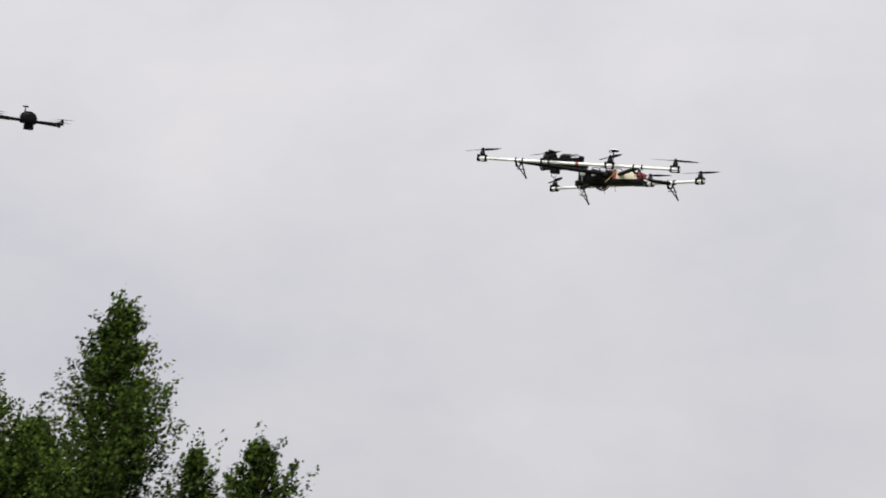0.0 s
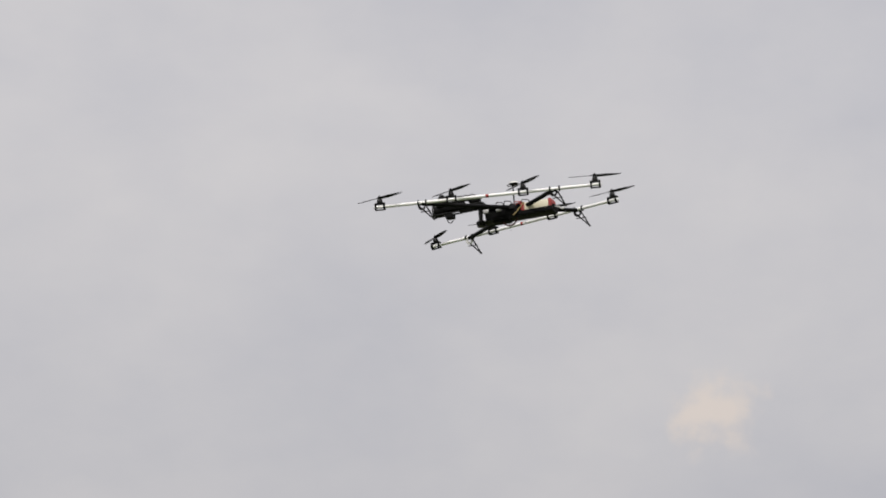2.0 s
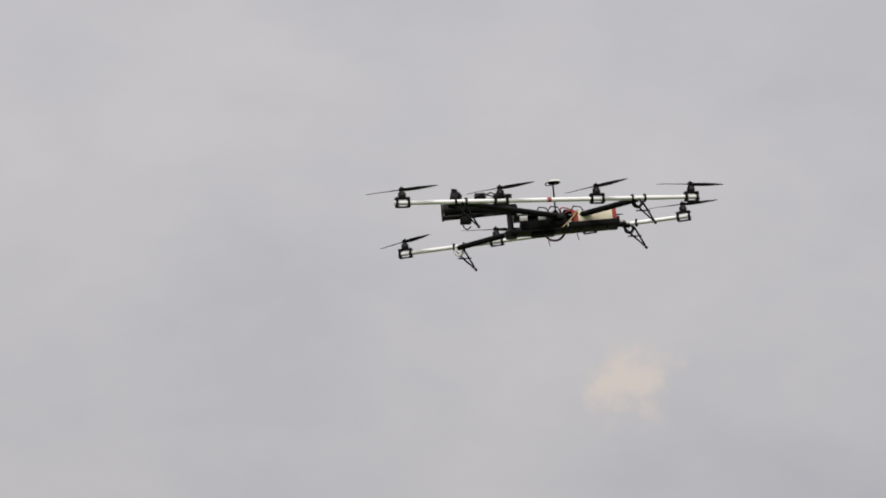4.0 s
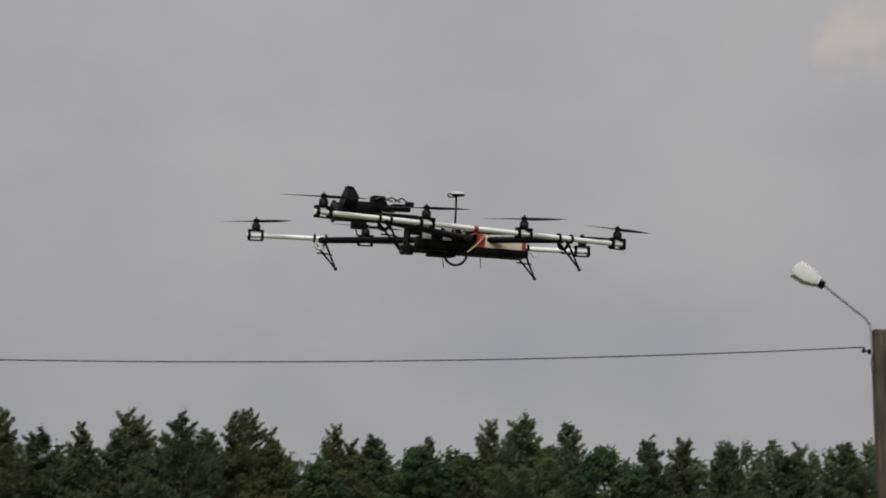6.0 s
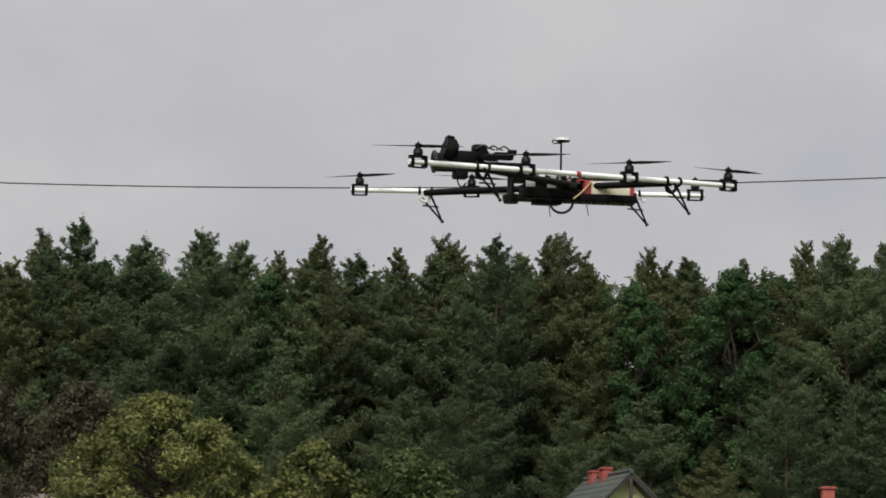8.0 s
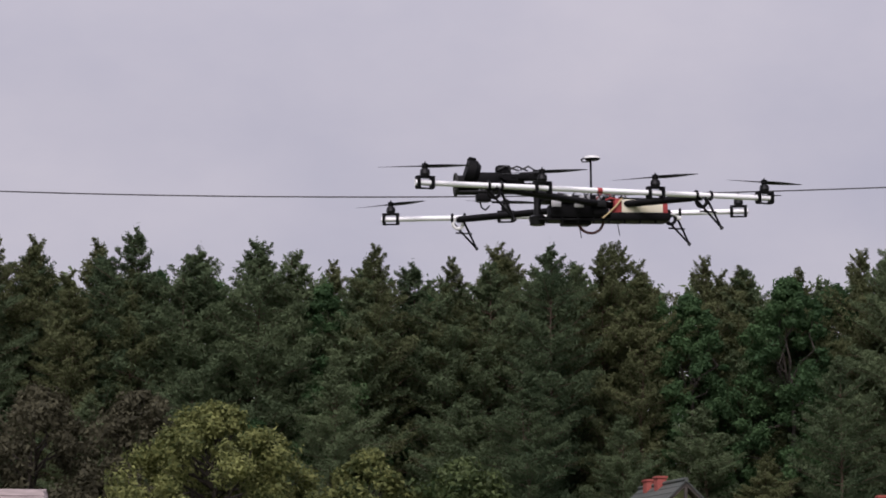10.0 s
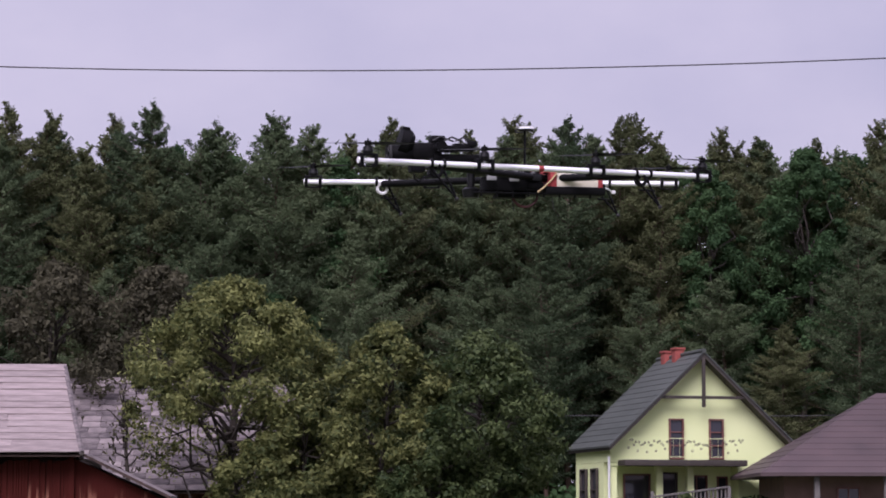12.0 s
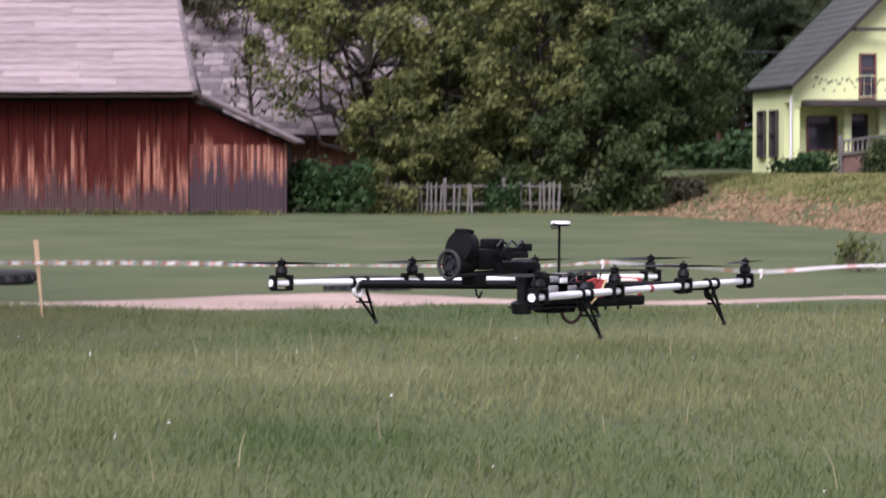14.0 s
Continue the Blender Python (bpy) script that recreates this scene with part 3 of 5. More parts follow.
def shrub_thing(name, seed, at, size, mat, label, n=900, leaf=0.12, category="shrub", stems=7):
    rng = np.random.default_rng(seed)
    ob = thing(name, pose(*at), label, category)
    bm = bmesh.new()
    cs, ds = [], []
    for k in range(stems):
        a = rng.uniform(0, 2 * math.pi)
        end = np.array((size[0] * 0.33 * math.cos(a) * rng.uniform(0.4, 1.2), size[1] * 0.33 * math.sin(a) * rng.uniform(0.4, 1.2), size[2] * rng.uniform(0.35, 0.75)))
        limb(bm, (0, 0, -0.1), end, 0.03, 0.008, rng, 0.12, 2, 5)
        for low in (1.0, 0.45):
            c, d = clump_points(rng, end * (1, 1, low), np.array(size) * (0.24, 0.24, 0.26), n // (2 * stems), 0.2)
            cs.append(c)
            ds.append(d)
    part("stems", bm, M["bark"], ob)
    c, d = np.concatenate(cs), np.concatenate(ds)
    c[:, 2] = np.maximum(c[:, 2], 0.03)
    v, f = leaf_quads(rng, c, d, leaf, 1.6, 0.3)
    p = new("foliage", mesh_np("foliage", v, f, mat))
    p.parent = ob
    return ob


# tree tops of the wood: bearing and elevation in degrees, as seen from the meadow
TOPS = [(-9.9, 9.2), (-8.9, 8.9), (-7.5, 9.0), (-6.58, 9.42), (-5.15, 8.95), (-3.89, 9.14), (-2.94, 8.90), (-2.3, 8.70), (-1.35, 8.75), (-0.25, 8.72), (0.65, 8.74), (1.5, 8.68),
        (2.55, 8.64), (3.5, 8.7), (4.09, 9.02), (4.9, 8.85), (6.43, 8.75), (7.3, 8.55), (8.6, 8.35), (10.0, 8.85), (10.55, 8.8), (11.79, 8.87), (13.6, 8.45),
        (15.2, 8.0), (16.6, 8.2), (18.0, 8.3), (19.6, 8.15), (21.2, 8.3), (-11.3, 9.1), (-12.6, 8.8)]


def build_wood():
    rng = np.random.default_rng(11)
    pines = [pine_meshes(s, M[k], 20.0, w) for s, w, k in ((1, 2.9, "pine"), (2, 2.6, "pine_warm"), (3, 3.3, "pine"), (4, 3.0, "pine"), (5, 2.4, "pine_warm"), (6, 3.1, "pine"))]
    leafy = [broadleaf_meshes(s, 18.0, 3.3, M["leaf"], M["dark_bark"], 0.10, 190, 210, 0.11, big=0.20, every=7) for s in (21, 22, 23)]
    spots = [(az, el, rng.uniform(131, 136), True) for az, el in TOPS]
    for az in np.arange(-13.5, 22.5, 0.74):
        spots.append((az + rng.normal(0, 0.25), rng.uniform(8.25, 9.05) + (0.12 if 1 < az < 12 else 0) - (0.5 if az > 12.5 else 0), rng.uniform(129, 138), False))
    for az in np.arange(-13.0, 22.0, 1.9):
        spots.append((az + rng.normal(0, 0.4), rng.uniform(4.3, 6.6), rng.uniform(124.5, 128), False))
    for az, el, far, peak in spots:
        a = radians(az)
        x, y = far * math.tan(a), far
        z = float(ground_height(x, y))
        top = 1.6 + far / math.cos(a) * math.tan(radians(el)) - z
        broad = (not peak and rng.random() < (0.12 if az < 5 else 0.58)) or (peak and az in (-2.3, 4.9, 8.6))
        kinds, tall = (leafy, 19.2) if broad else (pines, 20.0)
        s = top / tall
        w = max(s, 0.8) * rng.uniform(0.9, 1.15)
        tree_thing("deciduous_tree" if broad else "pine_tree", kinds[rng.integers(len(kinds))], pose(x, y, z - 0.05, 0, 0, rng.uniform(0, 360)),
                   "leafy green deciduous tree at the edge of a wood" if broad else "tall dark green pine at the edge of a wood", "tree", "trees of the wood", (w, w, s))
    # the depth of the wood behind the edge
    vs, fs, base = [], [], 0
    for k in range(190):
        az, far = radians(-15 + 39 * (k + rng.uniform(-0.6, 0.6)) / 190), rng.uniform(139, 160)
        x, y = far * math.tan(az), far
        z = float(ground_height(x, y))
        tall = (1.6 + far / math.cos(az) * math.tan(radians(rng.uniform(7.6, 8.3)))) - z
        for u in np.linspace(0.02, 0.985, 18):
            r = 2.6 * (1.02 - u) ** 0.6 + 0.15
            c, d = clump_points(rng, (x + rng.normal(0, 0.5), y + rng.normal(0, 0.5), z + tall * u), (r, r, 0.9), 110, 0.2)
            v, f = leaf_tris(rng, c, d, 0.17, 2.6, 0.3, 0.95)
            vs.append(v)
            fs.append(f + base)
            base += len(v)
    tagged(new("wood_depth", mesh_np("wood_depth", np.concatenate(vs), np.concatenate(fs), M["pine"])), "dark green depth of a dense pine wood", "wood", kind="stuff")
    # undergrowth that closes the foot of the wood
    cs, ds = [], []
    for x in np.arange(-34, 56, 0.8):
        for far in (123.5, 138.0):
            h = rng.uniform(1.2, 3.6)
            y = far + rng.normal(0, 0.6)
            c, d = clump_points(rng, (x, y, float(ground_height(x, y)) + h * 0.5), (1.1, 0.9, h * 0.62), 110, 0.3)
            cs.append(c)
            ds.append(d)
    v, f = leaf_quads(rng, np.concatenate(cs), np.concatenate(ds), 0.26, 1.6, 0.3)
    tagged(new("undergrowth", mesh_np("undergrowth", v, f, M["leaf"])), "green undergrowth along the foot of a wood", "undergrowth", kind="stuff")


build_wood()


# ---- barn with lean-to ----
def board_mesh(name, w, h, d, mat):
    bm = bmesh.new()
    box(bm, (w, d, h), (0, 0, h / 2), None, 0.006)
    return mesh_of(name, bm, mat, 0)


def build_barn():
    rng = random.Random(3)
    barn = thing("barn", pose(0, 95, 0), "red-brown weathered board barn with a pale plank roof", "barn")
    x0, x1, eave, ridge_y, ridge_z = -26.0, -13.95, 4.0, 4.4, 7.47
    lean = -10.55
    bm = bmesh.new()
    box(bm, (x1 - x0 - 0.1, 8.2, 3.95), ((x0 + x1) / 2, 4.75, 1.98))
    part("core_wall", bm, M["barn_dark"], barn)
    bm = bmesh.new()
    prism(bm, [(x1 - 0.02, 0), (lean - 0.05, 0), (lean - 0.05, 2.42), (x1 - 0.02, 3.9)], 0.25, 2.3)
    part("lean_to_core", bm, M["barn_dark"], barn)
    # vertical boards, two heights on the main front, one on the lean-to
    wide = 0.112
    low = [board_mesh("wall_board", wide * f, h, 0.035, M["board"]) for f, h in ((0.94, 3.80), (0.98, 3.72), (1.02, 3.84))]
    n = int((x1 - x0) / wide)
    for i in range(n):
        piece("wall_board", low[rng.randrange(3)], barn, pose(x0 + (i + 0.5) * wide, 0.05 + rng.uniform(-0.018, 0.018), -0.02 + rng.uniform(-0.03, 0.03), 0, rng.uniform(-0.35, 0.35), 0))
    x = x1 + 0.12
    while x < lean:
        h = 2.44 + (lean - x) / (lean - x1) * 1.55
        hs = 2.35
        me = board_mesh("lean_to_board", wide * rng.uniform(0.9, 1.0), hs, 0.03, M["board_grey"])
        piece("lean_to_board", me, barn, pose(x, 0.05 + rng.uniform(-0.018, 0.018), -0.02 + rng.uniform(-0.03, 0.03), 0, rng.uniform(-0.35, 0.35), 0))
        if h - hs > 0.12:
            me = board_mesh("lean_to_board", wide * rng.uniform(0.94, 1.02), h - 0.06, 0.03, M["board"])
            piece("lean_to_board", me, barn, pose(x, 0.105, -0.02))
        x += wide
    bm = bmesh.new()
    box(bm, (0.2, 0.18, 3.95), (x1 + 0.02, 0.03, 1.97), None, 0.015)
    part("corner_post", bm, M["board"], barn)
    # roof planks in overlapping courses
    rise, run = ridge_z - eave + 0.12, ridge_y + 0.95
    slope = math.atan2(rise, run)
    length = math.hypot(rise, run)
    courses = 14
    step = length / courses
    planks = []
    for w in (2.6, 3.8, 5.2):
        bm = bmesh.new()
        box(bm, (w - 0.004, step * 1.18, 0.04), (0, step * 0.5, 0), None, 0.006)
        planks.append((w, mesh_of("roof_plank", bm, M["roof_plank"], 0)))
    for c in range(courses):
        u = c * step
        right = -13.42 - 1.50 * (c + 0.5) / courses + rng.uniform(-0.012, 0.012)
        x = right
        while x > x0:
            w, me = planks[rng.randrange(3)]
            y, z = -0.9 + u * math.cos(slope), eave + 0.08 + u * math.sin(slope)
            m = Matrix.Translation((x - w / 2, y, z + rng.uniform(0, 0.03))) @ Euler((slope - 0.06 + rng.uniform(-0.02, 0.02), rng.uniform(-0.006, 0.006), rng.uniform(-0.008, 0.008))).to_matrix().to_4x4()
            piece("roof_plank", me, barn, m)
            x -= w
    bm = bmesh.new()
    for s in (1, -1):
        a = [(x0, -0.82 if s > 0 else 9.4, eave), (-13.5 if s > 0 else -14.8, -0.82 if s > 0 else 9.4, eave), (-15.02, ridge_y, ridge_z - 0.02), (x0, ridge_y, ridge_z - 0.02)]
        vs = [bm.verts.new(Vector(p) - Vector((0, 0, 0.05))) for p in a] + [bm.verts.new(Vector(p) - Vector((0, 0, 0.08))) for p in a]
        for q in ((0, 1, 2, 3), (7, 6, 5, 4), (0, 4, 5, 1), (1, 5, 6, 2), (2, 6, 7, 3), (3, 7, 4, 0)):
            bm.faces.new([vs[i] for i in q])
    bmesh.ops.recalc_face_normals(bm, faces=bm.faces[:])
    part("roof_deck", bm, M["barn_dark"], barn, "dark timber roof deck", 0)
    bm = bmesh.new()
    tube(bm, (-13.44, -0.92, eave + 0.05), (-14.92, ridge_y, ridge_z + 0.10), 0.11, 0.11, 6)
    part("rake_board", bm, M["roof_shingle"], barn)
    bm = bmesh.new()
    a = [(-13.47, -0.8, eave - 0.02), (-14.75, 9.3, eave - 0.02), (-15.00, ridge_y, ridge_z - 0.03)]
    top_face, low_face = [bm.verts.new(p) for p in a], [bm.verts.new((p[0] - 0.12, p[1], p[2] - 0.08)) for p in a]
    bm.faces.new(top_face)
    bm.faces.new(low_face[::-1])
    for i in range(3):
        bm.faces.new((top_face[i], low_face[i], low_face[(i + 1) % 3], top_face[(i + 1) % 3]))
    bmesh.ops.recalc_face_normals(bm, faces=bm.faces[:])
    part("hip_end", bm, M["roof_shingle"], barn, "grey shingled hip end", 0)
    # lean-to roof
    bm = bmesh.new()
    prism(bm, [(-13.5, 4.06), (-10.2, 2.46), (-10.2, 2.39), (-13.5, 3.99)], -0.45, 2.5)
    part("lean_to_roof", bm, M["roof_shingle"], barn, "grey sloping lean-to roof", 0)
    bm = bmesh.new()
    prism(bm, [(-13.5, 4.08), (-10.16, 2.46), (-10.16, 2.35), (-13.5, 3.97)], -0.50, -0.455)
    part("fascia_board", bm, M["barn_dark"], barn, "dark fascia board", 0)


def build_old_shed():
    """The second roof, of grey shingles, behind the barn."""
    rng = random.Random(9)
    shed = thing("shingle_roofed_shed", pose(-11.9, 108, 0.1), "old shed with a large grey shingle roof", "shed")
    bm = bmesh.new()
    box(bm, (10.4, 7.6, 3.0), (0, 4.0, 1.45))
    part("wall", bm, M["board_grey"], shed)
    eave, ridge_z, run = 2.7, 7.75, 4.7
    slope, length = math.atan2(ridge_z - eave, run), math.hypot(ridge_z - eave, run)
    bm = bmesh.new()
    prism(bm, [(-0.7, eave - 0.12), (4.0, ridge_z - 0.12), (8.7, eave - 0.12)], -5.6, 5.6)
    deck = part("roof_deck", bm, M["barn_dark"], shed, "", 0)
    deck.matrix_basis = pose(0, 0, 0, 0, 0, 0) @ Matrix(((0, 1, 0, 0), (1, 0, 0, 0), (0, 0, 1, 0), (0, 0, 0, 1)))
    courses, step = 20, length / 20
    tiles = []
    for w in (0.55, 0.8, 1.1):
        bm = bmesh.new()
        box(bm, (w - 0.02, step * 1.15, 0.03), (0, step / 2, 0), None, 0.005)
        tiles.append((w, mesh_of("shingle", bm, M["roof_shingle"], 0)))
    for c in range(courses):
        x = -5.7
        while x < 5.6:
            w, me = tiles[rng.randrange(3)]
            if x + w > 5.75:
                break
            u = c * step
            piece("shingle", me, shed, Matrix.Translation((x + w / 2, -0.75 + u * math.cos(slope), eave + 0.02 + u * math.sin(slope) + rng.uniform(0, 0.02))) @ Euler((slope - 0.06, 0, rng.uniform(-0.01, 0.01))).to_matrix().to_4x4())
            x += w


build_barn()
build_old_shed()


# ---- green house ----
def window_part(parent, name, at, w, h, bars=1, mid=1, frame_mat=None, rail=0.07):
    """A window set in a wall that faces -y: frame, muntins and a recessed pane."""
    win = new(name)
    win.parent, win.matrix_basis = parent, pose(*at)
    frame_mat = frame_mat or M["brown_frame"]
    bm = bmesh.new()
    for sx in (-1, 1):
        box(bm, (rail, 0.12, h), (sx * (w / 2 - rail / 2), -0.02, h / 2), None, 0.008)
    for z in (rail / 2, h - rail / 2):
        box(bm, (w - 2 * rail, 0.118, rail), (0, -0.02, z), None, 0.008)
    for i in range(mid):
        box(bm, (w - 2 * rail, 0.07, 0.05), (0, -0.015, h * (i + 1) / (mid + 1)), None, 0.006)
    for i in range(bars):
        box(bm, (0.05, 0.072, h - 2 * rail), (w * ((i + 1) / (bars + 1) - 0.5), -0.014, h / 2), None, 0.006)
    part("window_frame", bm, frame_mat, win)
    bm = bmesh.new()
    box(bm, (w - rail, 0.012, h - rail), (0, 0.03, h / 2))
    part("pane", bm, M["pane"], win, "", 0)
    return win


def build_house():
    turn = 13.0
    house = thing("green_house", pose(11.37, 111, 1.45, 0, 0, turn), "pale green gabled house with a dark grey tile roof", "house")
    half, deep, top, eave_x = 4.12, 5.4, 7.5, 4.4
    k = 0.95
    wall_top = top - 0.25 - half * k
    # walls with a recessed porch on the ground floor
    bm = bmesh.new()
    prism(bm, [(-half, 2.62), (half, 2.62), (half, wall_top), (0, top - 0.25), (-half, wall_top)], 0.0, 0.28)
    part("gable_wall", bm, M["plaster"], house, "", 0)
    bm = bmesh.new()
    box(bm, (2 * half, deep - 1.0, 2.9), (0, 1.0 + (deep - 1.0) / 2, 1.2))
    part("ground_floor_wall", bm, M["plaster"], house, "", 0)
    bm = bmesh.new()
    prism(bm, [(-half, 2.66), (half, 2.66), (half, wall_top), (0, top - 0.25), (-half, wall_top)], 0.285, deep)
    part("upper_wall", bm, M["plaster"], house, "", 0)
    bm = bmesh.new()
    box(bm, (2.3, 0.98, 2.9), (2.94, 0.5, 1.2))
    part("porch_side_wall", bm, M["plaster"], house, "", 0)
    for x in (-3.95, -1.85, -0.42):
        bm = bmesh.new()
        box(bm, (0.3, 0.3, 2.75), (x, 0.17, 1.22), None, 0.015)
        box(bm, (0.38, 0.38, 0.14), (x, 0.17, 2.52), None, 0.02)
        part("porch_column", bm, M["plaster"], house)
    bm = bmesh.new()
    box(bm, (8.2, 1.7, 0.4), (0, 0.75, -0.1), None, 0.02)
    part("porch_floor", bm, M["concrete"], house)
    # roof: two slabs of tile courses
    for s, nm in ((-1, "roof_slope"), (1, "roof_slope")):
        bm = bmesh.new()
        n = 15
        outline = []
        for i in range(n):
            xa, xb = s * eave_x * i / n, s * eave_x * (i + 1) / n
            outline += [(xa, top - abs(xa) * k), (xb, top - abs(xb) * k + 0.03)]
        outline += [(s * eave_x, top - eave_x * k - 0.06), (0, top - 0.06)]
        prism(bm, outline, -0.75, deep + 0.5)
        part(nm, bm, M["house_roof"], house, "", 0)
        bm = bmesh.new()
        prism(bm, [(0, top - 0.07), (s * (eave_x - 0.06), top - 0.07 - (eave_x - 0.06) * k), (s * (eave_x - 0.06), top - 0.24 - (eave_x - 0.06) * k), (0, top - 0.24)], -0.7, deep + 0.45)
        part("soffit", bm, M["dark_beam"], house, "", 0)
    bm = bmesh.new()
    tube(bm, (0, -0.76, top + 0.03), (0, deep + 0.5, top + 0.03), 0.1, 0.1, 8)
    part("ridge_cap", bm, M["house_roof"], house)
    # king post truss in the gable
    bm = bmesh.new()
    box(bm, (0.14, 0.14, 2.2), (0, -0.62, top - 1.35), None, 0.015)
    part("king_post", bm, M["dark_beam"], house)
    bm = bmesh.new()
    box(bm, (3.9, 0.13, 0.13), (0, -0.55, top - 2.02), None, 0.015)
    part("collar_beam", bm, M["dark_beam"], house)
    # chimneys
    for cy, ch in ((2.6, 1.0), (4.2, 0.95)):
        stack = new("chimney")
        stack.parent, stack.matrix_basis = house, pose(-0.1, cy, top - 0.72)
        bm = bmesh.new()
        box(bm, (0.42, 0.55, ch), (0, 0, ch / 2), None, 0.01)
        part("chimney_shaft", bm, M["brick"], stack)
        bm = bmesh.new()
        box(bm, (0.52, 0.64, 0.1), (0, 0, ch + 0.04), None, 0.015)
        part("chimney_cap", bm, M["brick"], stack)
    # upper glazed doors and the balcony
    for x in (-1.1, 0.75):
        window_part(house, "balcony_door", (x, -0.06, 2.78), 0.68, 1.78, 0, 2)
    bm = bmesh.new()
    box(bm, (5.6, 1.15, 0.26), (-0.95, -0.45, 2.6), None, 0.02)
    part("balcony_slab", bm, M["dark_beam"], house, "dark brown balcony slab")
    rail = new("balcony_railing")
    rail.parent, rail.matrix_basis = house, pose(-0.95, -0.95, 2.74)
    for z in (0.12, 0.92):
        bm = bmesh.new()
        box(bm, (5.4, 0.022, 0.022), (0, 0, z))
        part("rail", bm, M["plaster"], rail)
    bm = bmesh.new()
    box(bm, (0.008, 0.008, 0.8), (0, 0, 0.52))
    bar = mesh_of("baluster", bm, M["plaster"], 0)
    for i in range(19):
        piece("baluster", bar, rail, pose(-2.65 + i * 0.2945, 0, 0))
    bm = bmesh.new()
    torus(bm, (0, 0, 0.72), 0.036, 0.014, Euler((radians(90), 0, 0)).to_matrix(), 14, 5)
    ring = mesh_of("scroll", bm, M["iron"])
    rng = random.Random(23)
    for i in range(64):
        piece("scroll", ring, rail, pose(-2.62 + i * 0.083, 0, rng.uniform(-0.12, 0.16) if i % 5 else rng.uniform(-0.45, -0.2)))
    # ground floor openings in the recessed wall
    window_part(house, "porch_window", (-2.62, 0.94, 0.75), 1.25, 1.4, 0, 0)
    window_part(house, "porch_door", (-1.12, 0.94, 0.12), 0.75, 2.1, 0, 1, M["dark_beam"])
    window_part(house, "porch_window", (0.15, 0.94, 0.75), 1.0, 1.35, 1, 0)
    window_part(house, "side_window", (1.35, 0.94, 0.75), 0.5, 1.3, 0, 0)
    # tall dark window in the long wall under the eave
    for y in (2.2, 3.9):
        win = window_part(house, "side_window", (-half - 0.06, y, 0.5), 0.95, 1.9, 0, 1, M["dark_beam"])
        win.matrix_basis = pose(-half - 0.06, y, 0.5, 0, 0, -90)
    # raised entrance stair with a boarded side and a sloping balustrade
    bm = bmesh.new()
    prism(bm, [(-3.15, -0.6), (0.3, -0.6), (0.3, 1.0), (-2.05, 0.75), (-3.15, 0.7)], -2.9, -2.75)
    part("stair_side", bm, M["brown_wall"], house, "weathered brown boarded stair side", 0)
    bm = bmesh.new()
    for i in range(6):
        box(bm, (0.5, 1.2, 0.17), (-2.85 + 0.5 * i, -2.1, -0.15 + 0.09 * i), None, 0.01)
    part("steps", bm, M["concrete"], house)
    bm = bmesh.new()
    box(bm, (2.9, 0.9, 0.5), (-0.95, -1.0, -0.1), None, 0.02)
    part("landing", bm, M["concrete"], house)
    for x in (-3.15, 0.3):
        bm = bmesh.new()
        box(bm, (0.13, 0.13, 2.1 + 0.12 * (x + 1.15)), (x, -2.95, 0.4), None, 0.012)
        part("balustrade_post", bm, M["picket"], house)
    for z in (0.82, 1.32):
        bm = bmesh.new()
        box(bm, (3.5, 0.07, 0.09), (-1.42, -2.95, z), Euler((0, -0.13, 0)).to_matrix(), 0.01)
        part("balustrade_rail", bm, M["picket"], house)
    bm = bmesh.new()
    box(bm, (0.07, 0.03, 0.48), (0, 0, 0))
    slat = mesh_of("balustrade_slat", bm, M["picket"], 0)
    for i in range(18):
        x = -1.85 + i * 0.185
        piece("balustrade_slat", slat, house, pose(x - 1.15, -2.92, 1.10 + 0.13 * x))
    # drainpipe
    bm = bmesh.new()
    sweep(bm, [(-half - 0.08, -0.1, 2.9), (-half - 0.08, -0.1, -0.2)], 0.05, 8)
    part("drainpipe", bm, M["white"], house)


